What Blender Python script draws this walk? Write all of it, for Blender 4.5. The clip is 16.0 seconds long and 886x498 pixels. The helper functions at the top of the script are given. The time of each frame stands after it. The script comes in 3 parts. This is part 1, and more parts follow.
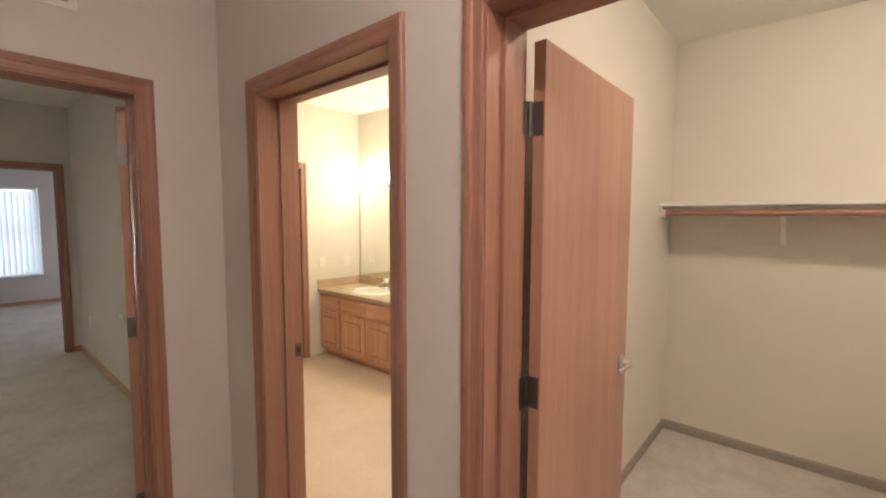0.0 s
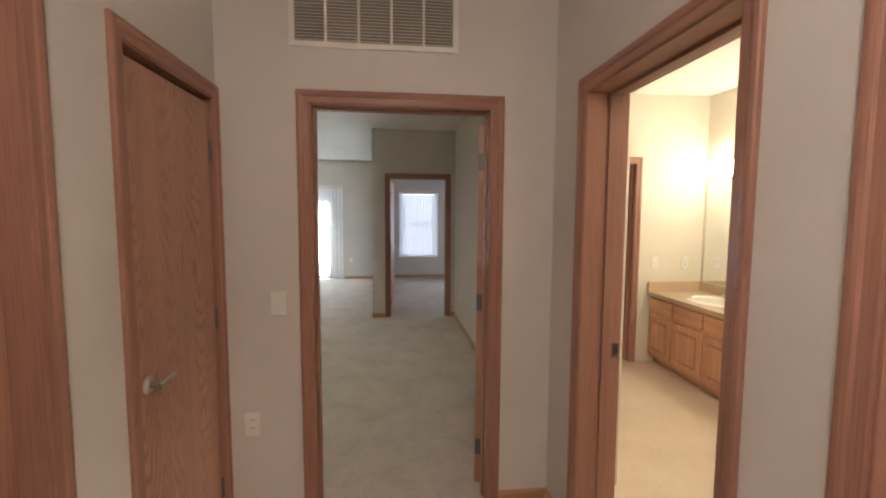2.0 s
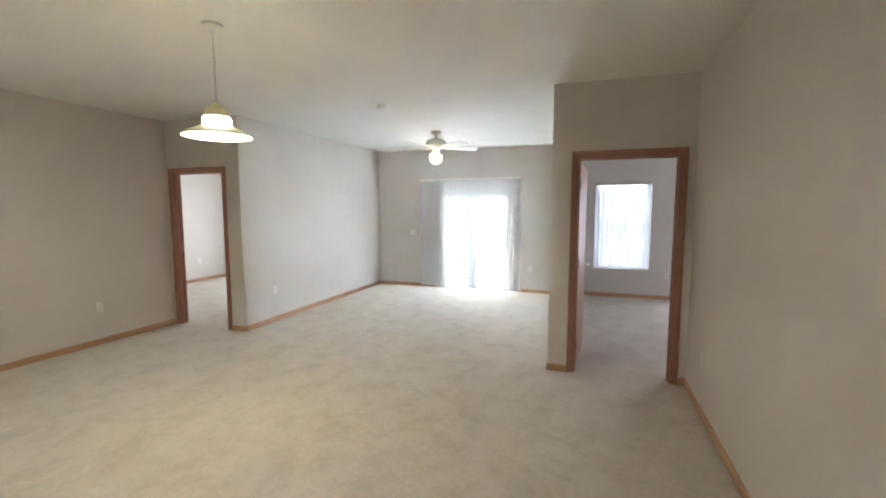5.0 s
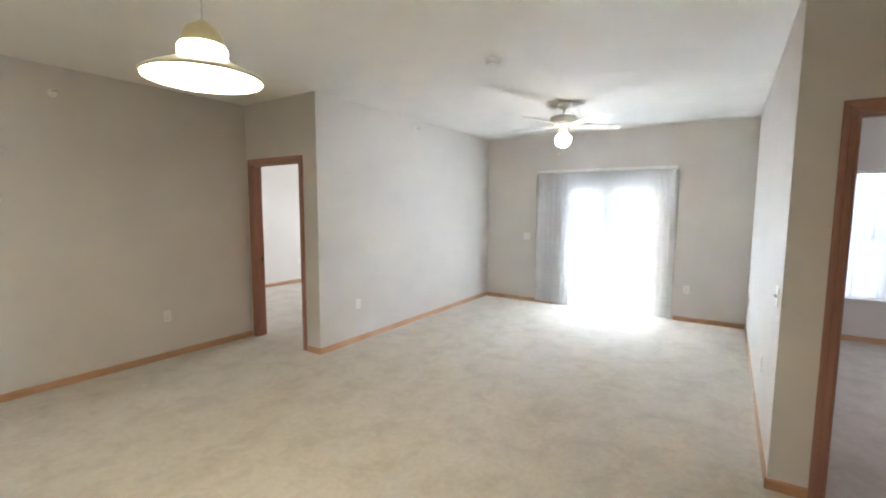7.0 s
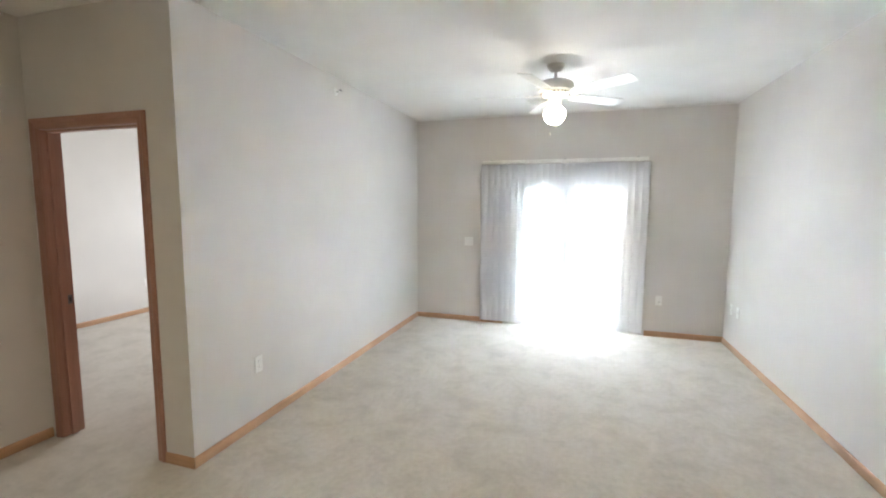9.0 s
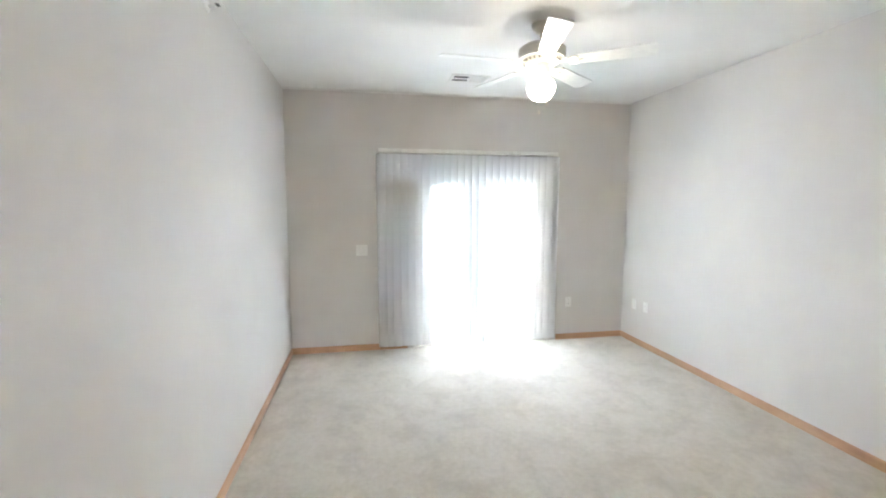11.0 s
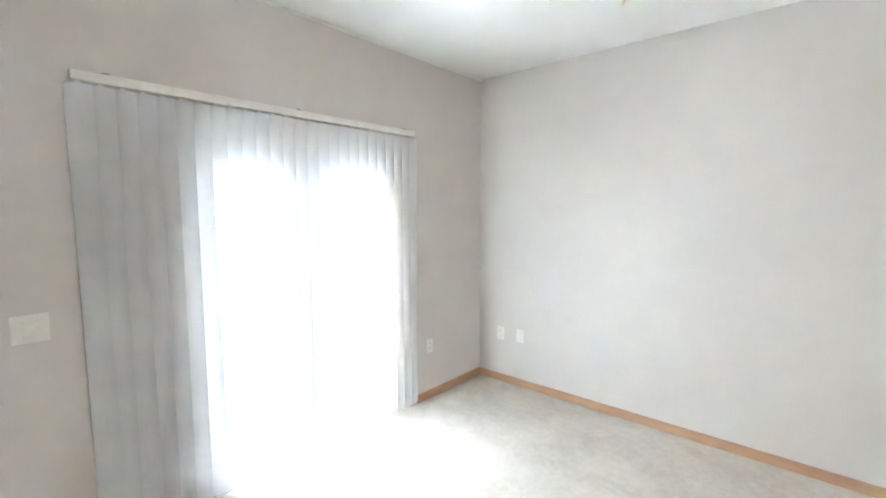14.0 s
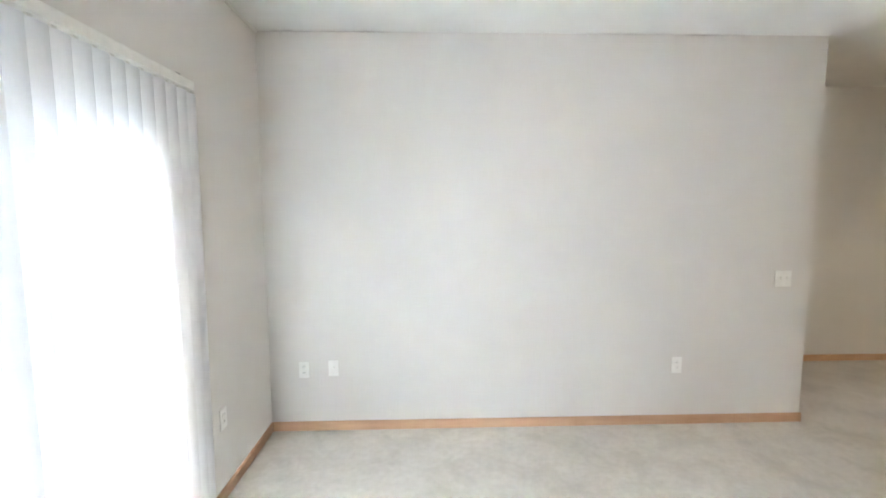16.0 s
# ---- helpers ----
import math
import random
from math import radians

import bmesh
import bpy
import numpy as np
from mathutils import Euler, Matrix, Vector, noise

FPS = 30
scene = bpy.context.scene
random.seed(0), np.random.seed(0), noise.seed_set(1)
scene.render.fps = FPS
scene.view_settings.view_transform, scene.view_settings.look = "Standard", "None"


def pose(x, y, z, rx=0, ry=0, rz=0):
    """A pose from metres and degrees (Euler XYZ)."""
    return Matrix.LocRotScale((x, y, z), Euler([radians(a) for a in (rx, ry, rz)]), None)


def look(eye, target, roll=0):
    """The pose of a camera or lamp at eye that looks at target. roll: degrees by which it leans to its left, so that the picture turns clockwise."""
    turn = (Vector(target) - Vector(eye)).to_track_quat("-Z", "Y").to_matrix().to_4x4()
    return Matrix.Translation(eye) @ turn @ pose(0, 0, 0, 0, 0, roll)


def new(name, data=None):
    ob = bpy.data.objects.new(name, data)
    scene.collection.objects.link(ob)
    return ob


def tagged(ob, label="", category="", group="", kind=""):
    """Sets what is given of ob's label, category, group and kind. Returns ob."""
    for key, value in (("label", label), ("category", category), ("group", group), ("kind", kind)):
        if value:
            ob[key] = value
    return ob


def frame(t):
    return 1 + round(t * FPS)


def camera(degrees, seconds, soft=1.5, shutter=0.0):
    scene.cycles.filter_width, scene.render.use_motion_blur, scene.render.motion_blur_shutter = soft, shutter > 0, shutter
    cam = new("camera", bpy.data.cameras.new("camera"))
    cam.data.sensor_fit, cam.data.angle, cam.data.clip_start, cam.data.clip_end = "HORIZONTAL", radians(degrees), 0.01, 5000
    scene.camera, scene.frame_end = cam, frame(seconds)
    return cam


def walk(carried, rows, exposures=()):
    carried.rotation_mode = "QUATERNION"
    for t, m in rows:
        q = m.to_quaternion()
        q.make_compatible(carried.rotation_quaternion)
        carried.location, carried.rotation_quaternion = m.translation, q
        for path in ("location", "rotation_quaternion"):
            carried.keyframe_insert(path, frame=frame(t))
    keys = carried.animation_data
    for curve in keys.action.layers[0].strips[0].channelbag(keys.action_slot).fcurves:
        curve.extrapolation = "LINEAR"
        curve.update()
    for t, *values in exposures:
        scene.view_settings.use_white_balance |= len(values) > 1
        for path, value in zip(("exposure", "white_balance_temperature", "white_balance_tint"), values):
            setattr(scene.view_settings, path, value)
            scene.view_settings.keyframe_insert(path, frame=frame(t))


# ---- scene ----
import functools

cam = camera(91.7, 16.0, 2.0)
PATH = [
    (0, (0.484, 0.592, 1.537), (-0.821, 2.1, 1.386), 0.1),
    (0.5, (0.495, 0.537, 1.558), (-1.067, 1.774, 1.392), 0.1),
    (1, (0.509, 0.54, 1.56), (-1.286, 1.406, 1.393), -0.0),
    (1.5, (0.515, 0.601, 1.543), (-1.415, 1.102, 1.378), 0.2),
    (2, (0.483, 0.65, 1.525), (-1.497, 0.874, 1.361), 0.3),
    (2.5, (0.276, 0.698, 1.523), (-1.716, 0.728, 1.354), 0.4),
    (3, (-0.058, 0.757, 1.536), (-2.048, 0.656, 1.359), 0.4),
    (3.2, (-0.202, 0.775, 1.529), (-2.189, 0.626, 1.352), 0.4),
    (5.3, (-1.783, 0.652, 1.581), (-3.62, -0.115, 1.388), 0.1),
    (5.5, (-1.908, 0.606, 1.581), (-3.705, -0.249, 1.386), 0.2),
    (6, (-2.198, 0.448, 1.582), (-3.892, -0.597, 1.386), 0.3),
    (6.5, (-2.523, 0.286, 1.577), (-4.185, -0.81, 1.38), 0.3),
    (7, (-2.879, 0.074, 1.569), (-4.539, -1.025, 1.373), 0.3),
    (7.5, (-3.179, -0.235, 1.57), (-4.867, -1.288, 1.367), 0.3),
    (8, (-3.434, -0.536, 1.559), (-5.198, -1.457, 1.365), 0.3),
    (8.5, (-3.744, -0.914, 1.573), (-5.574, -1.696, 1.376), 0.3),
    (9, (-3.987, -1.315, 1.573), (-5.886, -1.908, 1.37), 0.3),
    (9.5, (-4.213, -1.693, 1.549), (-6.165, -2.083, 1.354), 0.3),
    (11.8, (-5.544, -2.905, 1.587), (-7.426, -2.256, 1.397), 0.1),
    (12, (-5.689, -2.922, 1.571), (-7.554, -2.223, 1.392), 0.1),
    (12.5, (-6.097, -2.936, 1.575), (-7.904, -2.098, 1.395), -0.1),
    (13, (-6.488, -2.94, 1.571), (-8.217, -1.951, 1.394), -0.2),
    (13.5, (-6.901, -2.937, 1.59), (-8.459, -1.697, 1.407), -0.3),
    (14, (-7.22, -2.866, 1.569), (-8.544, -1.379, 1.383), -0.2),
    (14.5, (-7.649, -2.868, 1.588), (-8.62, -1.131, 1.385), -0.0),
    (15, (-7.97, -2.834, 1.586), (-8.574, -0.937, 1.39), -0.1),
    (15.5, (-8.221, -2.702, 1.573), (-8.489, -0.73, 1.377), -0.3),
    (16, (-8.487, -2.607, 1.573), (-8.427, -0.617, 1.38), -0.2),
]
walk(cam, [(t, look(eye, target, roll)) for t, eye, target, roll in PATH],
     [(0, 1.92), (1.5, 1.80), (3.2, 1.80), (5.3, 2.34), (7, 2.38), (9.5, 2.34), (12.5, 2.40), (14, 2.44), (16, 2.46)])

# ---- world and light ----
world = bpy.data.worlds.new("sky")
scene.world = world
world.use_nodes = True
wn = world.node_tree.nodes
sky = wn.new("ShaderNodeTexSky")
sky.sky_type = "NISHITA"
sky.sun_disc = False
sky.sun_elevation = radians(48)
sky.sun_rotation = radians(70)
world.node_tree.links.new(sky.outputs[0], wn["Background"].inputs[0])
wn["Background"].inputs[1].default_value = 0.12


def lamp(name, kind, m, power, color, **kw):
    data = bpy.data.lights.new(name, kind)
    data.energy = power
    data.color = color
    if kind == "AREA":
        data.shape = "RECTANGLE"
        data.size, data.size_y = kw["size"]
        data.spread = radians(kw.get("spread", 180))
    if kind == "SUN":
        data.angle = radians(0.6)
    if kind == "POINT":
        data.shadow_soft_size = kw["radius"]
    ob = new(name, data)
    ob.matrix_world = m
    return ob


DAY = (0.82, 0.92, 1.0)
lamp("sun", "SUN", look((20, 8, 22), (0, 0, 0)), 3.0, (1.0, 0.95, 0.88))
lamp("patio_daylight", "AREA", look((-9.66, -1.80, 0.93), (0, -1.80, 0.93)), 7200, DAY, size=(0.26, 1.62), spread=28)
lamp("patio_daylight", "AREA", look((-9.66, -1.10, 0.93), (0, -1.10, 0.93)), 13000, DAY, size=(0.48, 1.62), spread=28)
lamp("bedroom_daylight", "AREA", look((-10.0, 1.22, 1.25), (0, 1.22, 1.2)), 3.4, (0.80, 0.87, 1.0), size=(0.75, 1.5), spread=120)
# fill light for the bedroom, through an added window out of view
lamp("bedroom_side_fill", "AREA", look((-10.0, 3.2, 1.25), (0, 3.2, 1.2)), 10, (0.84, 0.84, 1.0), size=(0.8, 1.5))
lamp("back_bedroom_daylight", "AREA", look((-9.8, -5.5, 1.3), (0, -5.5, 1.2)), 10, (0.95, 0.96, 1.0), size=(1.5, 1.5))
WARM = (1.0, 0.80, 0.52)
CREAM = (1.0, 0.86, 0.64)

# ---- materials ----


def mat(name, build, rough=0.5, metal=0.0):
    m = bpy.data.materials.new(name)
    m.use_nodes = True
    nt = m.node_tree
    b = nt.nodes["Principled BSDF"]
    b.inputs["Roughness"].default_value = rough
    b.inputs["Metallic"].default_value = metal
    build(nt, b)
    return m


def node(nt, kind, **kw):
    n = nt.nodes.new(kind)
    for k, v in kw.items():
        n.inputs[k].default_value = v
    return n


def coords(nt, scale):
    tc = nt.nodes.new("ShaderNodeTexCoord")
    mp = nt.nodes.new("ShaderNodeMapping")
    mp.inputs["Scale"].default_value = scale
    nt.links.new(tc.outputs["Object"], mp.inputs["Vector"])
    return mp.outputs[0]


def ramp(nt, fac, stops):
    r = nt.nodes.new("ShaderNodeValToRGB")
    els = r.color_ramp.elements
    while len(els) < len(stops):
        els.new(0.5)
    for e, (p, c) in zip(els, stops):
        e.position, e.color = p, (*c, 1)
    nt.links.new(fac, r.inputs[0])
    return r.outputs[0]


def noise_tex(nt, vec, scale, detail=4.0, rough=0.55, distort=0.0):
    n = node(nt, "ShaderNodeTexNoise", Scale=scale, Detail=detail, Roughness=rough, Distortion=distort)
    nt.links.new(vec, n.inputs["Vector"])
    return n.outputs[0]


def bump(nt, b, height, strength, dist):
    n = node(nt, "ShaderNodeBump", Strength=strength, Distance=dist)
    nt.links.new(height, n.inputs["Height"])
    nt.links.new(n.outputs[0], b.inputs["Normal"])


def mixc(nt, fac, a, c, mode="MIX"):
    n = nt.nodes.new("ShaderNodeMix")
    n.data_type, n.blend_type = "RGBA", mode
    for s, v in ((0, fac), (6, a), (7, c)):
        if hasattr(v, "is_linked"):
            nt.links.new(v, n.inputs[s])
        else:
            n.inputs[s].default_value = v if s == 0 else (*v, 1)
    return n.outputs[2]


def paint(name, color, rough=0.6, relief=0.12, grain=140):
    def build(nt, b):
        v = coords(nt, (1, 1, 1))
        big = noise_tex(nt, v, 1.3, 3)
        dark, light = [c * 0.965 for c in color], [min(1, c * 1.03) for c in color]
        nt.links.new(ramp(nt, big, [(0.3, dark), (0.7, light)]), b.inputs["Base Color"])
        bump(nt, b, noise_tex(nt, v, grain, 3), relief, 0.002)
    return mat(name, build, rough)


def plain(name, color, rough=0.4, metal=0.0, wear=0.05):
    def build(nt, b):
        v = coords(nt, (1, 1, 1))
        n = noise_tex(nt, v, 18, 4)
        nt.links.new(ramp(nt, n, [(0.3, [c * (1 - wear) for c in color]), (0.7, [min(1, c * (1 + wear)) for c in color])]), b.inputs["Base Color"])
        bump(nt, b, noise_tex(nt, v, 300, 2), 0.03, 0.0005)
    return mat(name, build, rough, metal)


def oak(name, axis, base, rough=0.38, flame=0.0):
    def build(nt, b):
        across, along = 16.0, 0.9
        s = [across] * 3
        s["xyz".index(axis)] = along
        v = coords(nt, s)
        figure = noise_tex(nt, v, 1.0, 3, 0.5, 0.6 + flame)
        w = node(nt, "ShaderNodeTexWave", Scale=1.0, Distortion=2.5 + 5 * flame, Detail=3.0)
        w.inputs["Detail Scale"].default_value = 0.8
        w.wave_type = "RINGS" if flame else "BANDS"
        s2 = [4.0] * 3
        s2["xyz".index(axis)] = 0.55
        nt.links.new(coords(nt, s2), w.inputs["Vector"])
        s3 = [260.0] * 3
        s3["xyz".index(axis)] = 6.0
        pore = noise_tex(nt, coords(nt, s3), 1.0, 2, 0.6)
        c1 = ramp(nt, figure, [(0.3, [c * 0.90 for c in base]), (0.7, [c * 1.08 for c in base])])
        c2 = mixc(nt, ramp(nt, w.outputs[1], [(0.2, (0, 0, 0)), (0.9, (0.26, 0.26, 0.26))]), c1, [base[0] * 0.72, base[1] * 0.62, base[2] * 0.55])
        c3 = mixc(nt, ramp(nt, pore, [(0.35, (0.32, 0.32, 0.32)), (0.52, (0, 0, 0))]), c2, [base[0] * 0.5, base[1] * 0.42, base[2] * 0.36])
        info = nt.nodes.new("ShaderNodeObjectInfo")
        tone = ramp(nt, info.outputs["Random"], [(0.0, (0.92, 0.92, 0.92)), (1.0, (1.06, 1.04, 1.02))])
        nt.links.new(mixc(nt, 1.0, c3, tone, "MULTIPLY"), b.inputs["Base Color"])
        bump(nt, b, pore, 0.10, 0.0008)
    return mat(name, build, rough)


def carpet_build(nt, b):
    v = coords(nt, (1, 1, 1))
    tread = noise_tex(nt, v, 3.4, 8, 0.70, 0.3)
    tuft = noise_tex(nt, v, 26, 5, 0.7)
    fibre = noise_tex(nt, v, 420, 2)
    c1 = ramp(nt, tread, [(0.36, (0.55, 0.51, 0.45)), (0.52, (0.66, 0.615, 0.55)), (0.72, (0.71, 0.67, 0.61))])
    c2 = mixc(nt, ramp(nt, tuft, [(0.35, (0.28, 0.28, 0.28)), (0.6, (0, 0, 0))]), c1, (0.42, 0.375, 0.31))
    c3 = mixc(nt, ramp(nt, fibre, [(0.35, (0.3, 0.3, 0.3)), (0.6, (0, 0, 0))]), c2, (0.36, 0.32, 0.26))
    nt.links.new(c3, b.inputs["Base Color"])
    add = nt.nodes.new("ShaderNodeMath")
    add.operation = "ADD"
    nt.links.new(fibre, add.inputs[0])
    nt.links.new(tuft, add.inputs[1])
    bump(nt, b, add.outputs[0], 0.55, 0.008)
    b.inputs["Sheen Weight"].default_value = 0.25
    b.inputs["Specular IOR Level"].default_value = 0.1


def glow(name, color, strength):
    def build(nt, b):
        b.inputs["Base Color"].default_value = (0.9, 0.9, 0.88, 1)
        b.inputs["Emission Color"].default_value = (*color, 1)
        b.inputs["Emission Strength"].default_value = strength
    return mat(name, build, 0.3)


def vane_build(nt, b):
    v = coords(nt, (1, 1, 0.25))
    n = noise_tex(nt, v, 60, 3)
    col = ramp(nt, n, [(0.3, (0.88, 0.88, 0.89)), (0.7, (0.93, 0.93, 0.94))])
    nt.links.new(col, b.inputs["Base Color"])
    tr = nt.nodes.new("ShaderNodeBsdfTranslucent")
    tr.inputs[0].default_value = (0.88, 0.89, 0.92, 1)
    mx = nt.nodes.new("ShaderNodeMixShader")
    mx.inputs[0].default_value = 0.5
    out = nt.nodes["Material Output"]
    nt.links.new(b.outputs[0], mx.inputs[1])
    nt.links.new(tr.outputs[0], mx.inputs[2])
    nt.links.new(mx.outputs[0], out.inputs[0])


def glass_build(nt, b):
    b.inputs["Base Color"].default_value = (0.97, 0.99, 0.98, 1)
    b.inputs["Transmission Weight"].default_value = 1.0
    b.inputs["IOR"].default_value = 1.45


def mirror_build(nt, b):
    b.inputs["Base Color"].default_value = (0.92, 0.93, 0.92, 1)


def laminate_build(nt, b):
    v = coords(nt, (1, 1, 1))
    speck = noise_tex(nt, v, 320, 2)
    cloud = noise_tex(nt, v, 7, 4)
    c = ramp(nt, cloud, [(0.3, (0.50, 0.38, 0.26)), (0.7, (0.58, 0.45, 0.32))])
    nt.links.new(mixc(nt, ramp(nt, speck, [(0.38, (0.5, 0.5, 0.5)), (0.48, (0, 0, 0))]), c, (0.40, 0.29, 0.19)), b.inputs["Base Color"])


def vinyl_build(nt, b):
    v = coords(nt, (1, 1, 1))
    fleck = noise_tex(nt, v, 90, 3)
    cloud = noise_tex(nt, v, 3, 4)
    c = ramp(nt, cloud, [(0.3, (0.62, 0.49, 0.385)), (0.7, (0.70, 0.57, 0.455))])
    nt.links.new(mixc(nt, ramp(nt, fleck, [(0.35, (0.35, 0.35, 0.35)), (0.55, (0, 0, 0))]), c, (0.52, 0.42, 0.30)), b.inputs["Base Color"])
    bump(nt, b, fleck, 0.08, 0.001)


def ground_build(nt, b):
    v = coords(nt, (1, 1, 1))
    n = noise_tex(nt, v, 0.8, 6)
    nt.links.new(ramp(nt, n, [(0.3, (0.10, 0.12, 0.06)), (0.7, (0.20, 0.21, 0.12))]), b.inputs["Base Color"])
    bump(nt, b, noise_tex(nt, v, 40, 3), 0.5, 0.02)


OAK = (0.385, 0.203, 0.150)
WALL = paint("wall_paint", (0.665, 0.637, 0.607))
CLOSETWALL = paint("closet_paint", (0.74, 0.70, 0.62))
CEILPAINT = paint("ceiling_paint", (0.80, 0.79, 0.76), 0.85, 0.35, 55)
WHITE = plain("white_plastic", (0.80, 0.79, 0.76), 0.35)
WHITEPAINT = plain("white_enamel", (0.80, 0.79, 0.74), 0.35)
OFFWHITE = plain("cream_enamel", (0.78, 0.74, 0.64), 0.3)
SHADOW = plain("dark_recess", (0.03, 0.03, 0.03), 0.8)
SLOTSOFT = plain("shaded_slot", (0.30, 0.27, 0.22), 0.6)
SLOT = plain("dark_slot", (0.05, 0.045, 0.04), 0.6)
STEEL = plain("brushed_steel", (0.72, 0.70, 0.67), 0.28, 1.0)
HINGE = plain("dull_nickel", (0.17, 0.165, 0.16), 0.42, 1.0)
CHROME = plain("chrome", (0.80, 0.80, 0.80), 0.08, 1.0, 0.01)
PORCELAIN = plain("porcelain", (0.82, 0.81, 0.77), 0.1, 0.0, 0.02)
OAKX, OAKY, OAKZ = oak("oak_x", "x", OAK), oak("oak_y", "y", OAK), oak("oak_z", "z", OAK)


def veneer_build(nt, b, figure=0.8):
    base = (0.46, 0.256, 0.182)
    tc = nt.nodes.new("ShaderNodeTexCoord")
    sep = nt.nodes.new("ShaderNodeSeparateXYZ")
    nt.links.new(tc.outputs["Object"], sep.inputs[0])

    def op(kind, a, c=0.0):
        n = nt.nodes.new("ShaderNodeMath")
        n.operation = kind
        for i, v in ((0, a), (1, c)):
            if hasattr(v, "is_linked"):
                nt.links.new(v, n.inputs[i])
            else:
                n.inputs[i].default_value = v
        return n.outputs[0]
    wob = noise_tex(nt, coords(nt, (5, 5, 1.1)), 1.0, 4, 0.6)
    leafx = op("PINGPONG", op("ADD", sep.outputs[0], op("MULTIPLY", wob, 0.09)), 0.105)
    arch = op("MULTIPLY", op("POWER", leafx, 2.0), -32.0)
    tall = op("ADD", op("MULTIPLY", sep.outputs[2], 1.0), op("ADD", arch, op("MULTIPLY", wob, 0.9)))
    band = op("SINE", op("MULTIPLY", tall, 64.0))
    fade = ramp(nt, noise_tex(nt, coords(nt, (3.2, 3.2, 0.9)), 1.0, 3), [(0.35, (0.35, 0.35, 0.35)), (0.65, (1, 1, 1))])
    pore = noise_tex(nt, coords(nt, (300, 300, 7)), 1.0, 2, 0.6)
    c1 = ramp(nt, noise_tex(nt, coords(nt, (14, 14, 0.7)), 1.0, 3), [(0.3, [c * 0.88 for c in base]), (0.7, [c * 1.1 for c in base])])
    dark = op("MULTIPLY", op("MULTIPLY", op("MAXIMUM", band, 0.0), fade), figure)
    c2 = mixc(nt, dark, c1, (0.27, 0.115, 0.072))
    c3 = mixc(nt, ramp(nt, pore, [(0.36, (0.24, 0.24, 0.24)), (0.5, (0, 0, 0))]), c2, (0.26, 0.105, 0.06))
    nt.links.new(c3, b.inputs["Base Color"])
    bump(nt, b, pore, 0.08, 0.0006)


OAKDOOR = mat("oak_veneer", veneer_build, 0.34)
OAKQUIET = mat("oak_veneer_quiet", functools.partial(veneer_build, figure=0.10), 0.34)
BASEX, BASEY = oak("oak_base_x", "x", (0.55, 0.335, 0.197)), oak("oak_base_y", "y", (0.55, 0.335, 0.197))
HONEYZ, HONEYX = oak("honey_oak_z", "z", (0.66, 0.375, 0.245)), oak("honey_oak_x", "x", (0.66, 0.375, 0.245))
DOORWHITE = plain("white_door_paint", (0.74, 0.72, 0.69), 0.45)
DOORTAN = plain("tan_door_stile", (0.34, 0.27, 0.21), 0.5)
COVE = plain("cove_base_vinyl", (0.36, 0.33, 0.28), 0.55)
CARPET = mat("carpet", carpet_build, 0.95)
VINYL = mat("sheet_vinyl", vinyl_build, 0.45)
LAMINATE = mat("laminate", laminate_build, 0.35)
VANE = mat("vinyl_vane", vane_build, 0.5)
GLASS = mat("clear_glass", glass_build, 0.02)
MIRROR = mat("mirror_silver", mirror_build, 0.015, 1.0)
GROUND = mat("lawn", ground_build, 0.9)
BRICK = plain("brown_brick", (0.42, 0.30, 0.23), 0.8, 0.0, 0.25)
PENDANTGLOW = glow("lit_pendant_glass", (1.0, 0.88, 0.64), 13)
FANGLOW = glow("lit_opal_globe", (1.0, 0.93, 0.80), 8)
TUBEGLOW = glow("lit_acrylic_bar", (1.0, 0.86, 0.62), 7)
FILLGLOW = glow("lit_fill_panel", (1.0, 0.91, 0.76), 1.2)
BATHFILLGLOW = glow("lit_bath_fill_dome", (1.0, 0.85, 0.66), 28)
HALLGLOW = glow("lit_hall_dome", (1.0, 0.82, 0.71), 33)
DOMEGLOW = glow("lit_dome", (1.0, 0.83, 0.68), 31)

# ---- mesh helpers ----


def box(bm, x0, x1, y0, y1, z0, z1, bevel=0.0):
    r = bmesh.ops.create_cube(bm, size=1.0)
    vs = r["verts"]
    for v in vs:
        v.co = Vector(((x0 + x1) / 2 + v.co.x * (x1 - x0), (y0 + y1) / 2 + v.co.y * (y1 - y0), (z0 + z1) / 2 + v.co.z * (z1 - z0)))
    if bevel:
        bmesh.ops.bevel(bm, geom=list({e for v in vs for e in v.link_edges}), offset=bevel, segments=2, affect="EDGES", profile=0.6)


def boxm(*a):
    bm = bmesh.new()
    box(bm, *a)
    return bm


def lathe(profile, n=40, center=(0, 0, 0), axis="z", bm=None, squash=1.0):
    """Turned shape from (radius, height) pairs round an axis."""
    bm = bm or bmesh.new()
    rings = []
    for r, h in profile:
        ring = []
        for i in range(n):
            a = 2 * math.pi * i / n
            p = {"z": (r * math.cos(a), r * math.sin(a) * squash, h), "x": (h, r * math.cos(a), r * math.sin(a)), "y": (r * math.cos(a), h, r * math.sin(a))}[axis]
            ring.append(bm.verts.new(Vector(center) + Vector(p)))
        rings.append(ring)
    for a, c in zip(rings, rings[1:]):
        for i in range(n):
            bm.faces.new((a[i], a[(i + 1) % n], c[(i + 1) % n], c[i]))
    for ring in (rings[0], rings[-1]):
        bm.faces.new(ring)
    bmesh.ops.remove_doubles(bm, verts=[v for r in rings for v in r], dist=1e-5)
    bmesh.ops.recalc_face_normals(bm, faces=bm.faces)
    return bm


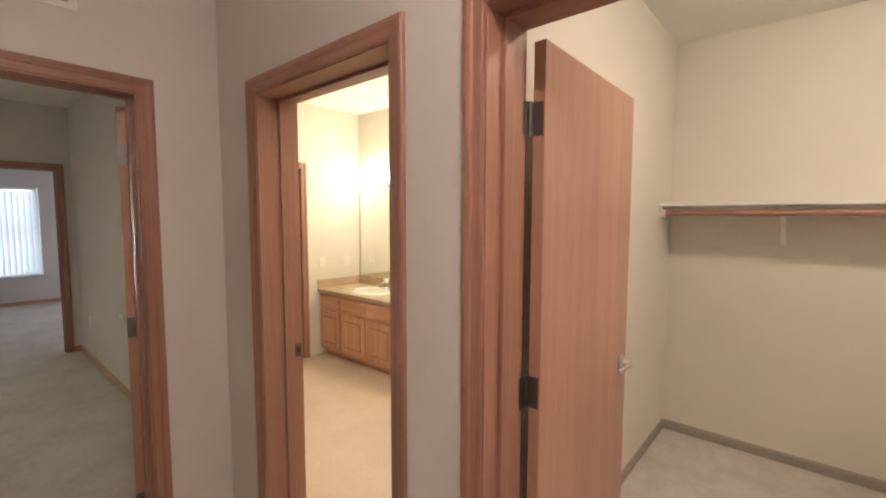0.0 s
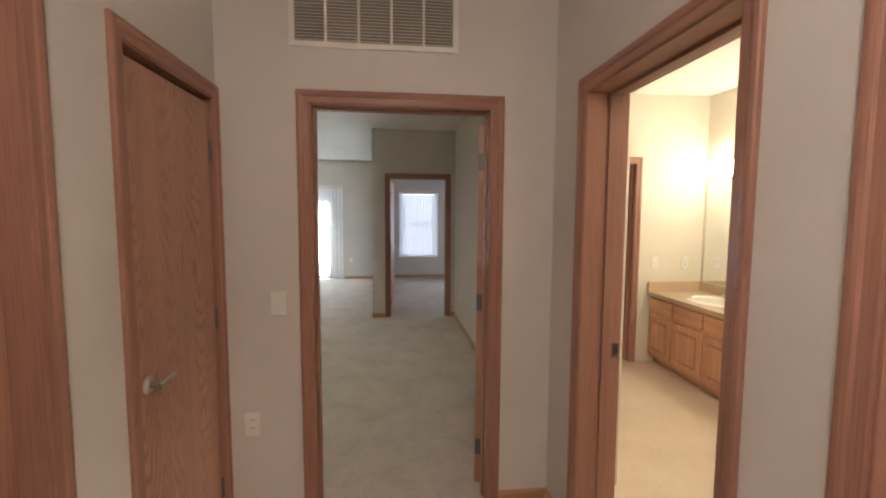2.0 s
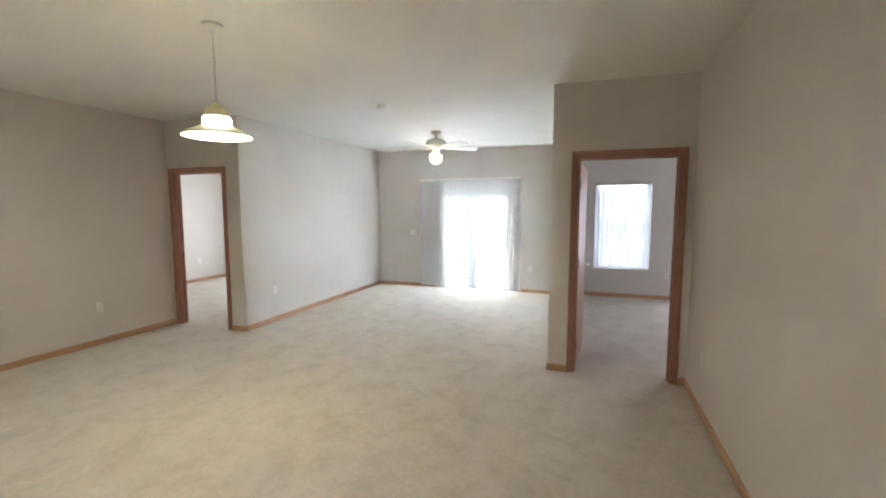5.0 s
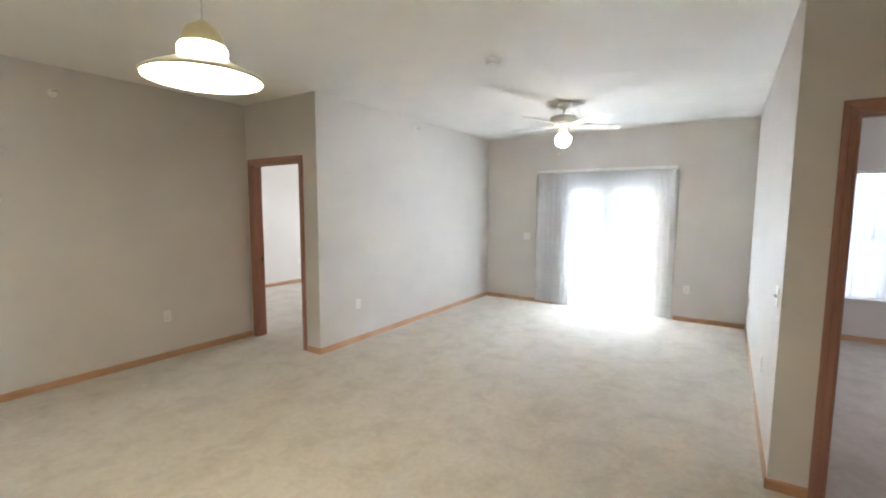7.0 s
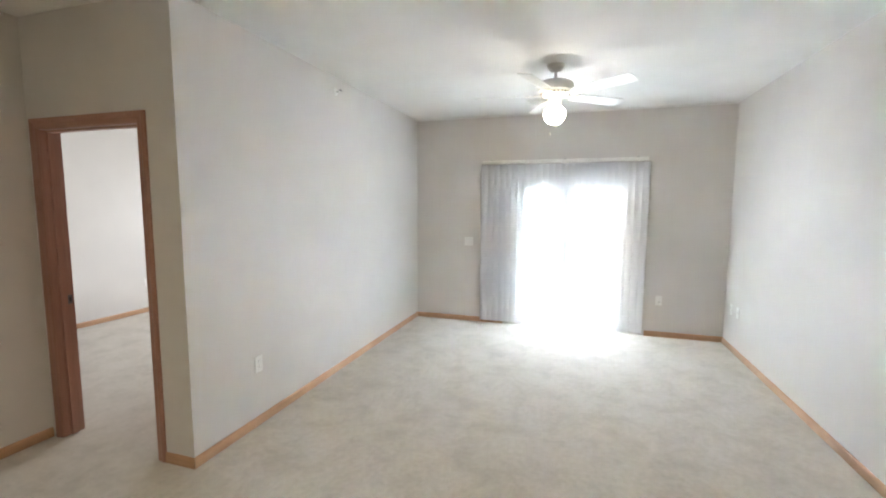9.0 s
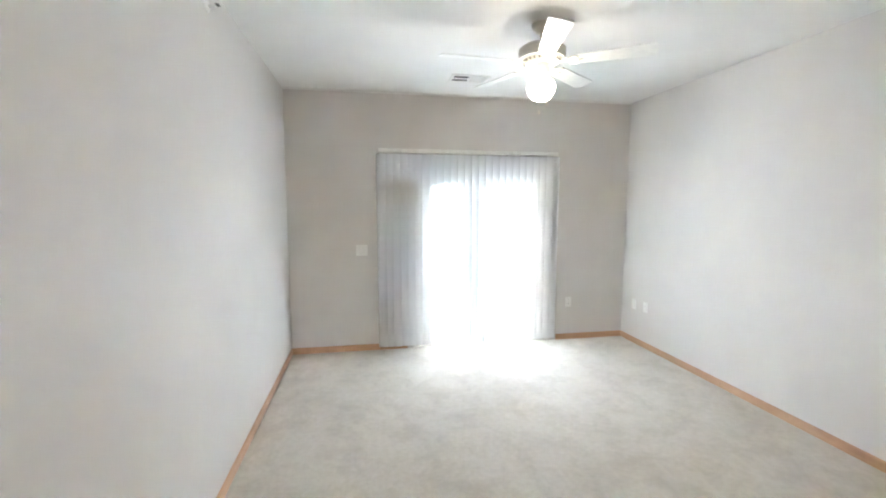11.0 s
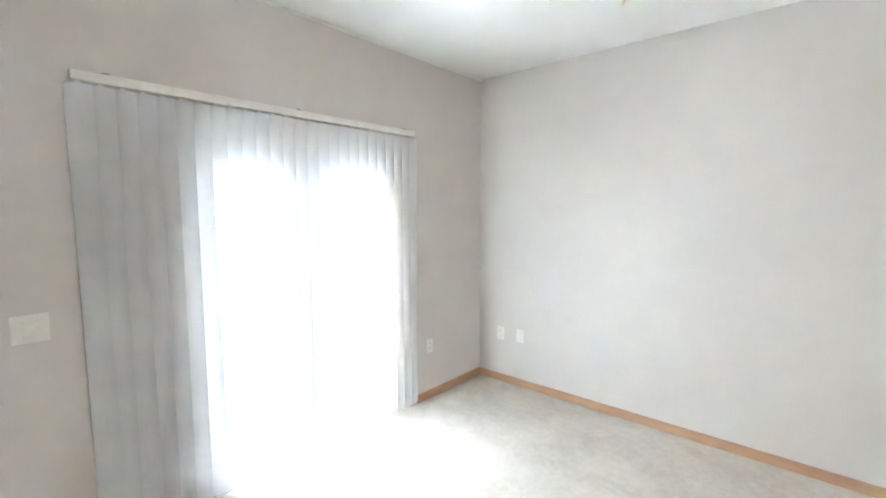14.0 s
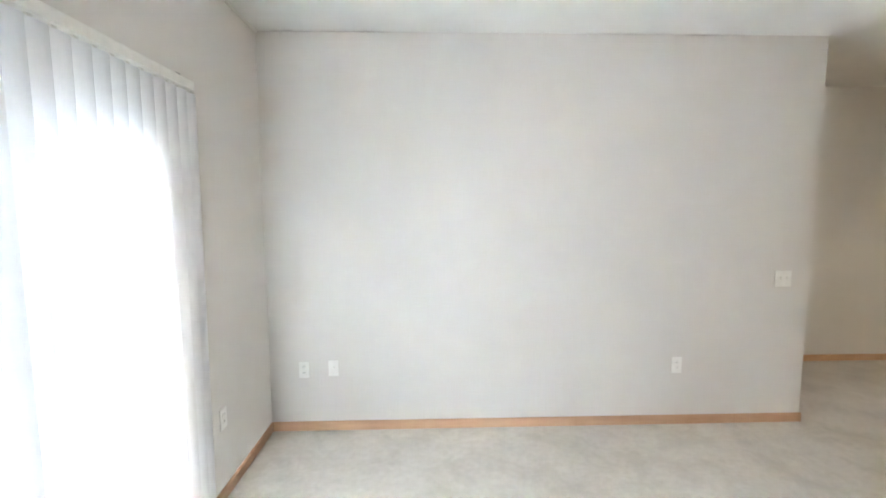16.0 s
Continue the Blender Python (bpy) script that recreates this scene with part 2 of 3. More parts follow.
def mesh_of(bm, name, material, smooth=False):
    bmesh.ops.recalc_face_normals(bm, faces=bm.faces)
    me = bpy.data.meshes.new(name)
    bm.to_mesh(me)
    bm.free()
    me.materials.append(material)
    if smooth:
        for p in me.polygons:
            p.use_smooth = True
        me.set_sharp_from_angle(angle=radians(40))
    return me


def part(name, bm, material, parent, label="", smooth=False, at=None):
    ob = new(name, mesh_of(bm, name, material, smooth))
    ob.parent = parent
    if at is not None:
        ob.matrix_basis = at
    return tagged(ob, label) if label else ob


def thing(name, label, category, m=None, group="", kind=""):
    ob = new(name)
    ob.empty_display_size = 0.05
    if m is not None:
        ob.matrix_basis = m
    return tagged(ob, label, category, group, kind)


def structure(name, bm, material, label, category, smooth=False):
    return tagged(new(name, mesh_of(bm, name, material, smooth)), label, category, "", "structure")


def sweep(ends):
    """A bar between two profiles given point by point."""
    bm = bmesh.new()
    a, c = [[bm.verts.new(p) for p in e] for e in ends]
    n = len(a)
    for i in range(n):
        bm.faces.new((a[i], a[(i + 1) % n], c[(i + 1) % n], c[i]))
    bm.faces.new(a)
    bm.faces.new(c)
    return bm


H = 2.715
T = 0.115


def wall(name, x0, x1, y0, y1, openings=(), material=None, label="taupe painted drywall wall"):
    """An upright slab with openings (u0, u1, z0, z1) along its longer side."""
    along_x = (x1 - x0) > (y1 - y0)
    u0, u1 = (x0, x1) if along_x else (y0, y1)
    us = sorted({u0, u1, *[o[0] for o in openings], *[o[1] for o in openings]})
    zs = sorted({0.0, H, *[o[2] for o in openings], *[o[3] for o in openings]})
    bm = bmesh.new()
    for a, c in zip(us, us[1:]):
        for d, e in zip(zs, zs[1:]):
            mu, mz = (a + c) / 2, (d + e) / 2
            if any(o[0] < mu < o[1] and o[2] < mz < o[3] for o in openings):
                continue
            if along_x:
                box(bm, a, c, y0, y1, d, e)
            else:
                box(bm, x0, x1, a, c, d, e)
    bmesh.ops.remove_doubles(bm, verts=bm.verts, dist=1e-4)
    seen = {}
    for f in bm.faces:
        seen.setdefault(frozenset(v.index for v in f.verts), []).append(f)
    bmesh.ops.delete(bm, geom=[f for fs in seen.values() if len(fs) > 1 for f in fs], context="FACES")
    return structure(name, bm, material or WALL, label, "wall")


HEAD = 2.03
J = 0.02


def rough(u0, u1, head=HEAD):
    return (u0 - J, u1 + J, 0.0, head + J)


D1, D2, D5, D0, D6, D3, D4, D7 = (0.264, 1.122), (-1.270, -0.466), (-0.122, 0.690), (-1.575, -0.945), (-0.575, 0.330), (0.582, 1.404), (-4.558, -3.726), (2.250, 3.055)

# ---- large structure ----


def slab(z0, z1):
    """The outline of the flat, as one sheet between two heights."""
    pts = [(-10.07, -7.395), (-5.86, -7.395), (-5.86, -4.775), (-1.635, -4.775), (-1.635, -1.0), (1.815, -1.0), (1.815, 4.085), (-10.07, 4.085)]
    return sweep([[(x, y, z) for x, y in pts] for z in (z0, z1)])


structure("floor", slab(-0.12, 0.0), CARPET, "beige cut-pile carpet with tread marks", "floor")
bm = boxm(-3.63, -1.75, 1.89, 3.82, 0.0005, 0.004)
box(bm, -1.75, -0.395, 1.51, 3.82, 0.0005, 0.004)
structure("floor_bathroom", bm, VINYL, "pale tan sheet vinyl floor", "floor")
structure("ceiling", slab(H, H + 0.1), CEILPAINT, "white textured ceiling", "ceiling")
wall("wall_hall_west", -1.75, -1.635, -4.775, 1.63, [rough(*D1)])
wall("wall_bathroom_corner", -1.75, -1.70, 1.63, 1.89, (), CLOSETWALL, "cream painted drywall wall")
wall("wall_hall_north", -1.635, 1.7, 1.452, 1.63, [rough(*D2), rough(*D5)])
wall("wall_hall_south", -1.635, 1.7, -0.275, -0.16, [rough(*D0), rough(*D6)])
wall("wall_hall_east", 1.7, 1.815, -0.885, 4.08)
wall("wall_hall_closet_south", -1.635, 1.815, -1.0, -0.885)
wall("wall_bathroom_east", -0.395, -0.295, 1.63, 4.08, (), CLOSETWALL, "cream painted drywall wall")
wall("wall_closet_north", -0.295, 1.7, 3.95, 4.08, (), CLOSETWALL, "cream painted drywall wall")
wall("wall_north", -10.07, -0.395, 3.82, 4.08, (), CLOSETWALL, "cream painted drywall wall")
wall("wall_bathroom_west", -3.745, -3.63, 1.89, 3.82, [rough(*D7)], CLOSETWALL, "cream painted drywall wall")
wall("wall_living_north", -5.79, -1.75, 1.535, 1.89)
wall("wall_bedroom_east", -5.905, -5.79, 0.338, 3.82, [rough(*D3)])
wall("wall_bedroom_south", -9.75, -5.905, 0.338, 0.453)
PATIO = (-2.16, -0.57, 0.0, 2.06)
wall("wall_living_west", -9.73, -9.61, -3.445, 0.338, [PATIO])
WIN1 = (0.762, 1.674, 0.49, 2.02)
# added opening, never in view, lets the bedroom's fill light in
FILLWIN = (2.8, 3.6, 0.49, 2.02)
wall("wall_bedroom_west", -9.95, -9.75, 0.338, 3.82, [WIN1, FILLWIN])
wall("wall_living_south", -9.61, -5.86, -3.56, -3.445)
wall("wall_back_bedroom_east", -5.975, -5.86, -4.66, -3.56, [rough(*D4)])
wall("wall_dining_south", -5.975, -1.75, -4.775, -4.66)
wall("wall_back_bedroom_inner", -5.975, -5.86, -7.275, -4.775)
wall("wall_back_bedroom_south", -9.73, -5.86, -7.39, -7.275)
WIN2 = (-6.3, -4.7, 0.5, 2.03)
wall("wall_back_bedroom_west", -9.73, -9.61, -7.275, -3.445, [WIN2])
structure("ground", boxm(-900, 900, -900, 900, -0.5, -0.2), GROUND, "mown lawn around the building", "ground")
structure("patio", boxm(-12.5, -9.74, -3.2, 0.5, -0.2, -0.03), plain("concrete", (0.42, 0.41, 0.39), 0.85, 0.0, 0.12), "grey concrete patio slab", "pavement")


def mapper(axis, c, s):
    """Wall plane coordinates (u along, z up, d out of the wall) to the world."""
    return (lambda u, z, d: (c + s * d, u, z)) if axis == "x" else (lambda u, z, d: (u, c + s * d, z))


PROFILE = [(0.0, 0.0), (0.0, 0.008), (0.006, 0.011), (0.030, 0.012), (0.036, 0.016), (0.046, 0.018), (0.058, 0.016), (0.062, 0.012), (0.062, 0.0)]


def door_frame(name, axis, c0, c1, u0, u1, label, head=HEAD, sides=(1, 1), stop=0.5, strike=None, trim=(1, 1)):
    """Jambs, stops and casing of a doorway in the wall between planes c0 < c1."""
    root = thing(name, label, "door frame", None, "oak door frames", "structure")
    flat = OAKY if axis == "x" else OAKX
    lo, hi = c0 - 0.003, c1 + 0.003
    put = (lambda bm, a, c, d0, d1, z0, z1: box(bm, d0, d1, a, c, z0, z1, 0.002)) if axis == "x" else (lambda bm, a, c, d0, d1, z0, z1: box(bm, a, c, d0, d1, z0, z1, 0.002))
    for nm, a, c, z0, z1, m in (("jamb", u0 - J + 0.001, u0, 0.0045, head, OAKZ), ("jamb", u1, u1 + J - 0.001, 0.0045, head, OAKZ), ("head_jamb", u0 - J + 0.001, u1 + J - 0.001, head, head + J - 0.001, flat)):
        bm = bmesh.new()
        put(bm, a, c, lo, hi, z0, z1)
        part(nm, bm, m, root)
    s0 = lo + (hi - lo) * stop - 0.018
    for nm, a, c, z0, z1, m in (("stop", u0, u0 + 0.012, 0.0045, head - 0.012, OAKZ), ("stop", u1 - 0.012, u1, 0.0045, head - 0.012, OAKZ), ("head_stop", u0, u1, head - 0.012, head, flat)):
        bm = bmesh.new()
        put(bm, a, c, s0, s0 + 0.036, z0, z1)
        part(nm, bm, m, root)
    for c, s, on in ((c1, 1, sides[1]), (c0, -1, sides[0])):
        if not on:
            continue
        f = mapper(axis, c, s)
        r = -0.005
        if trim[0]:
            part("casing", sweep([[f(u0 + r - w, 0.0045, d) for w, d in PROFILE], [f(u0 + r - w, head - r + w, d) for w, d in PROFILE]]), OAKZ, root)
        if trim[1]:
            part("casing", sweep([[f(u1 - r + w, 0.0045, d) for w, d in PROFILE], [f(u1 - r + w, head - r + w, d) for w, d in PROFILE]]), OAKZ, root)
        part("head_casing", sweep([[f(u0 + r - w, head - r + w, d) for w, d in PROFILE], [f(u1 - r + w, head - r + w, d) for w, d in PROFILE]]), flat, root)
    if strike:
        u, side, d = strike
        bm = bmesh.new()
        put(bm, *sorted((u, u + side * 0.002)), d - 0.014, d + 0.014, 0.90, 0.96)
        plate = part("strike_plate", bm, HINGE, root, "dull nickel strike plate")
        bm = bmesh.new()
        put(bm, *sorted((u + side * 0.002, u + side * 0.0026)), d - 0.007, d + 0.007, 0.915, 0.945)
        part("latch_hole", bm, SLOT, plate)
    return root


door_frame("door_1", "x", -1.75, -1.635, *D1, "oak door frame with colonial casing", stop=0.45)
door_frame("door_2", "y", 1.452, 1.63, *D2, "oak door frame between hall and bathroom", stop=0.62, strike=(D2[0], 1, 1.612))
door_frame("door_3", "x", -5.905, -5.79, *D3, "oak door frame of the bedroom doorway", stop=0.55)
door_frame("door_4", "x", -5.975, -5.86, *D4, "oak door frame of the back bedroom doorway", stop=0.5, strike=(D4[0], 1, -5.955), trim=(1, 1))
door_frame("door_5", "y", 1.452, 1.63, *D5, "oak door frame of the walk-in closet", stop=0.45)
door_frame("door_6", "y", -0.275, -0.16, *D0, "oak frame round the closed hall door", stop=0.3)
door_frame("door_7", "y", -0.275, -0.16, *D6, "oak frame round the louvered closet doors", stop=0.12)
door_frame("door_8", "x", -3.745, -3.63, *D7, "oak door frame beside the vanity", stop=0.4, strike=None)


def lever(parent, x, y, s, toward):
    """Lever handle on a leaf's face; s is the face's side, toward the way the lever points."""
    rose = part("handle", lathe([(0.0, 0.0), (0.031, 0.0), (0.032, 0.004), (0.027, 0.010), (0.014, 0.013), (0.011, 0.040), (0.0, 0.040)], 24, (x, y, 0.95), "y") if s > 0 else
                lathe([(0.0, 0.0), (0.031, 0.0), (0.032, -0.004), (0.027, -0.010), (0.014, -0.013), (0.011, -0.040), (0.0, -0.040)], 24, (x, y, 0.95), "y"), STEEL, parent, "brushed steel lever handle", True)
    bm = bmesh.new()
    n = 10
    rings = []
    for i in range(n + 1):
        f = i / n
        cx, cy, cz = x + toward * (-0.012 + 0.122 * f), y + s * (0.046 + 0.006 * math.sin(f * 3.1) - 0.014 * f * f), 0.95 + 0.010 * math.sin(f * math.pi) - 0.004
        rings.append([bm.verts.new((cx, cy + 0.0065 * math.cos(a), cz + (0.011 - 0.003 * f) * math.sin(a))) for a in [k * math.pi / 4 for k in range(8)]])
    for a, c in zip(rings, rings[1:]):
        for k in range(8):
            bm.faces.new((a[k], a[(k + 1) % 8], c[(k + 1) % 8], c[k]))
    bm.faces.new(rings[0])
    bm.faces.new(rings[-1])
    part("lever", bm, STEEL, rose, "", True)


def door_leaf(label, m, width, hand, veneer, height=2.005):
    """A flush oak leaf, hinged at its own origin, along +x; hand is the side (y) of the hinge knuckles."""
    root = thing("door", label, "door", m, "flush oak doors")
    t = 0.035
    y0, y1 = (-t, 0.0) if hand > 0 else (0.0, t)
    part("door_panel", boxm(0.003, width, y0, y1, 0.012, height, 0.0015), veneer, root)
    lever(root, width - 0.065, y1, 1, -1)
    lever(root, width - 0.065, y0, -1, -1)
    part("latch_plate", boxm(width, width + 0.0015, y0 + 0.005, y1 - 0.005, 0.92, 0.98), HINGE, root, "dull nickel latch plate")
    yk = hand * 0.006
    for z in (0.22, 1.04, 1.80):
        h = part("hinge", boxm(0.0005, 0.003, y0 + 0.004, y1, z - 0.045, z + 0.045), HINGE, root, "dull nickel butt hinge")
        part("knuckle", lathe([(0.0, z - 0.047), (0.0065, z - 0.047), (0.0065, z + 0.047), (0.0, z + 0.047)], 12, (-0.003, yk, 0)), HINGE, h, "", True)
        part("hinge_leaf", boxm(-0.034, -0.006, yk - 0.001, yk + 0.0015, z - 0.045, z + 0.045), HINGE, h)
    return root


door_leaf("open flush oak door swung into the living room", pose(-1.795, 1.128, 0, 0, 0, 166), 0.845, -1, OAKQUIET)
door_leaf("open flush oak door folded back inside the closet", pose(-0.112, 1.652, 0, 0, 0, 90.8), 0.762, 1, OAKQUIET)
door_leaf("closed flush oak door with bold cathedral grain", pose(D0[0] + 0.003, -0.172, 0), D0[1] - D0[0] - 0.006, 1, OAKDOOR)
door_leaf("open flush oak door inside the bedroom", pose(-5.925, 0.590, 0, 0, 0, 176), 0.805, -1, OAKQUIET)
door_leaf("open flush oak door inside the back bedroom", pose(-5.995, -3.731, 0, 0, 0, 173), 0.845, -1, OAKQUIET)



def louver_door(u0, u1, y0, y1):
    root = thing("louver_door", "closed oak louvered bifold closet door leaf", "door", None, "louvered bifold doors")
    for a, c in ((u0, u0 + 0.045), (u1 - 0.045, u1)):
        part("stile", boxm(a, c, y0, y1, 0.015, 2.015, 0.002), OAKZ, root)
    for a, c in ((0.015, 0.13), (0.95, 1.03), (1.935, 2.015)):
        part("rail", boxm(u0 + 0.045, u1 - 0.045, y0, y1, a, c, 0.002), OAKX, root)
    bm = boxm(u0 + 0.046, u1 - 0.046, -0.016, 0.016, -0.003, 0.003)
    bmesh.ops.rotate(bm, verts=bm.verts, cent=(0, 0, 0), matrix=Matrix.Rotation(radians(-38), 3, "X"))
    me = mesh_of(bm, "louver", OAKX)
    z = 0.148
    while z < 1.93:
        if not 0.94 < z < 1.04:
            o = new("louver", me)
            o.parent = root
            o.matrix_basis = pose(0, (y0 + y1) / 2, z)
        z += 0.0265


louver_door(D6[0] + 0.003, -0.077, -0.248, -0.222)
louver_door(-0.073, D6[1] - 0.003, -0.248, -0.222)

# ---- baseboards ----
BPROFILE = [(0.0, 0.0), (0.011, 0.0), (0.011, 0.050), (0.008, 0.060), (0.004, 0.066), (0.0, 0.066)]


def baseboard(axis, c, s, u0, u1, material=None, label="low oak baseboard along the wall"):
    f = mapper(axis, c, s)
    m = material or (BASEY if axis == "x" else BASEX)
    structure("baseboard", sweep([[f(u, z + 0.001, d) for d, z in BPROFILE] for u in (u0, u1)]), m, label, "baseboard")


K = 0.068
for run in (("x", -1.635, 1, -0.16, D1[0] - K), ("x", -1.635, 1, D1[1] + K, 1.452), ("y", 1.452, -1, -1.624, D2[0] - K), ("y", 1.452, -1, D2[1] + K, D5[0] - K), ("y", 1.452, -1, D5[1] + K, 1.7),
            ("y", -0.16, 1, D0[1] + K, D6[0] - K), ("y", -0.16, 1, D6[1] + K, 1.7), ("x", 1.7, -1, -0.149, 1.441),
            ("x", -1.75, -1, -4.66, D1[0] - K), ("x", -1.75, -1, D1[1] + K, 1.535), ("y", 1.535, -1, -5.779, -1.761), ("x", -5.79, 1, 0.327, D3[0] - K), ("x", -5.79, 1, D3[1] + K, 1.535),
            ("y", 0.338, -1, -9.599, -5.779), ("x", -9.61, 1, -3.445, -2.23), ("x", -9.61, 1, -0.50, 0.338), ("y", -3.445, 1, -9.599, -5.849), ("x", -5.86, 1, D4[1] + K, -3.434),
            ("y", -4.66, 1, -5.849, -1.761), ("y", -7.275, 1, -9.6, -5.98), ("x", -9.61, 1, -7.265, -3.565), ("x", -5.975, -1, -7.265, D4[0] - K), ("y", -3.56, -1, -9.6, -5.98),
            ("x", -9.75, 1, 0.453, 3.82), ("y", 0.453, 1, -9.74, -5.92), ("x", -5.905, -1, D3[1] + K, 3.82), ("y", 3.82, -1, -9.74, -5.92)):
    baseboard(*run)
for run in (("x", -0.295, 1, 1.63, 3.95), ("y", 3.95, -1, -0.284, 1.7), ("x", 1.7, -1, 1.63, 3.939)):
    baseboard(*run, COVE, "grey-beige vinyl cove base in the closet")
for run in (("x", -0.395, -1, 1.63, 3.82), ("y", 3.82, -1, -2.33, -0.406), ("x", -3.63, 1, 1.89, D7[0] - K)):
    baseboard(*run)
structure("trim", boxm(-9.612, -9.598, -3.445, 0.338, H - 0.012, H - 0.001, 0.003), CEILPAINT, "white caulked line under the ceiling", "trim")

# ---- small wall fittings ----


def plate_on(axis, c, s, u, z, kind, label, w=0.072, h=0.116):
    f = mapper(axis, c, s)

    def slab(u0, u1, z0, z1, d0, d1, bev=0.0):
        p, q = f(u0, z0, d0), f(u1, z1, d1)
        bm = bmesh.new()
        box(bm, *sorted((p[0], q[0])), *sorted((p[1], q[1])), *sorted((p[2], q[2])), bev)
        return bm
    root = thing("electrical_outlet" if kind == "outlet" else "light_switch", label, "outlet" if kind == "outlet" else "switch", None, "white wall plates")
    part("cover_plate", slab(u - w / 2, u + w / 2, z - h / 2, z + h / 2, 0.0, 0.006, 0.0025), WHITE, root)
    if kind == "outlet":
        for dz in (0.021, -0.021):
            face = part("receptacle", slab(u - 0.016, u + 0.016, z + dz - 0.014, z + dz + 0.014, 0.006, 0.0078, 0.0006), WHITE, root)
            for du in (-0.006, 0.006):
                part("slot", slab(u + du - 0.0012, u + du + 0.0012, z + dz - 0.003, z + dz + 0.007, 0.0079, 0.0083), SLOT, face)
        part("screw", slab(u - 0.003, u + 0.003, z - 0.003, z + 0.003, 0.006, 0.0075, 0.0006), STEEL, root)
    else:
        gangs = (-0.023, 0.023) if w > 0.1 else (0.0,)
        for du in gangs:
            part("toggle", slab(u + du - 0.005, u + du + 0.005, z - 0.004, z + 0.012, 0.006, 0.017, 0.001), WHITE, root)
            for dz in (-0.03, 0.03):
                part("screw", slab(u + du - 0.0025, u + du + 0.0025, z + dz - 0.0025, z + dz + 0.0025, 0.006, 0.0072, 0.0005), STEEL, root)
    return root


plate_on("x", -1.635, 1, 0.095, 1.09, "switch", "white toggle switch beside the hall doorway")
plate_on("x", -1.635, 1, -0.042, 0.495, "outlet", "white duplex outlet low on the hall wall")
plate_on("y", -3.445, 1, -6.42, 0.444, "outlet", "white duplex outlet low on the living room wall")
plate_on("y", -4.66, 1, -4.92, 0.437, "outlet", "white duplex outlet on the dining wall")
plate_on("y", 0.338, -1, -9.372, 0.445, "outlet", "white duplex outlet near the patio corner")
plate_on("y", 0.338, -1, -9.168, 0.455, "switch", "white cable plate near the patio corner")
plate_on("y", 0.338, -1, -6.723, 0.440, "outlet", "white duplex outlet low on the living room wall")
plate_on("y", 0.338, -1, -5.985, 1.062, "switch", "white double toggle switch plate", 0.118)
plate_on("x", -9.61, 1, -2.705, 1.09, "switch", "white double toggle switch plate beside the blinds", 0.118)
plate_on("x", -9.61, 1, -0.353, 0.445, "outlet", "white duplex outlet beside the patio blinds")
plate_on("y", 1.535, -1, -5.24, 0.42, "outlet", "white duplex outlet by the bedroom doorway")
plate_on("x", -9.75, 1, 1.955, 0.428, "outlet", "white duplex outlet under the bedroom window")
plate_on("y", -7.275, 1, -8.6, 0.44, "outlet", "white duplex outlet in the back bedroom")
plate_on("x", -3.63, 1, 3.63, 1.03, "outlet", "white duplex outlet above the vanity splash")
plate_on("x", -3.63, 1, 3.30, 1.03, "switch", "white toggle switch above the vanity splash")


def sprinkler(x, y, z):
    root = thing("sidewall_sprinkler", "white sidewall fire sprinkler head high on the wall", "sprinkler", None, "fire sprinklers")
    part("escutcheon", lathe([(0.0, 0.0), (0.034, 0.0), (0.034, 0.004), (0.022, 0.012), (0.0, 0.012)], 24, (x, y, z), "y"), WHITE, root, "", True)
    part("head", lathe([(0.0, 0.012), (0.011, 0.012), (0.011, 0.032), (0.006, 0.045), (0.0, 0.045)], 16, (x, y, z), "y"), WHITE, root, "", True)
    part("deflector", boxm(x - 0.018, x + 0.018, y + 0.045, y + 0.064, z + 0.008, z + 0.011, 0.001), HINGE, root, "nickel deflector")


sprinkler(-7.52, -3.445, 2.585)
sprinkler(-4.15, -4.66, 2.49)

root = thing("smoke_detector", "white round smoke detector on the ceiling", "smoke detector")
part("base", lathe([(0.0, H), (0.066, H), (0.066, H - 0.012), (0.0, H - 0.012)], 32, (-6.01, -1.537, 0)), WHITE, root, "", True)
part("cover", lathe([(0.0, H - 0.012), (0.058, H - 0.012), (0.055, H - 0.034), (0.035, H - 0.040), (0.0, H - 0.040)], 32, (-6.01, -1.537, 0)), WHITE, root, "", True)

# return air grille over the hall doorway
root = thing("return_air_grille", "white metal return air grille above the doorway", "vent")
GY0, GY1, GZ0, GZ1, GX = 0.172, 0.957, 2.290, 2.655, -1.635
# flat grey sheet gives the shade between the slats
part("backing", boxm(GX + 0.001, GX + 0.003, GY0 + 0.02, GY1 - 0.02, GZ0 + 0.02, GZ1 - 0.02), plain("grey_slat_shade", (0.30, 0.28, 0.25), 0.9), root, "grey sheet for the shade behind the slats")
for a in ((GY0, GY1, GZ0, GZ0 + 0.026), (GY0, GY1, GZ1 - 0.026, GZ1), (GY0, GY0 + 0.026, GZ0 + 0.026, GZ1 - 0.026), (GY1 - 0.026, GY1, GZ0 + 0.026, GZ1 - 0.026)):
    part("frame", boxm(GX, GX + 0.011, *a, 0.002), WHITEPAINT, root)
for i in range(1, 5):
    u = GY0 + 0.013 + (GY1 - GY0 - 0.026) * i / 5
    part("divider", boxm(GX + 0.003, GX + 0.0105, u - 0.006, u + 0.006, GZ0 + 0.026, GZ1 - 0.026, 0.001), WHITEPAINT, root)
slat_me = None
for i in range(22):
    z = GZ0 + 0.034 + i * 0.0145
    if slat_me is None:
        bm = bmesh.new()
        box(bm, -0.0065, 0.0065, GY0 + 0.024, GY1 - 0.024, -0.0006, 0.0006)
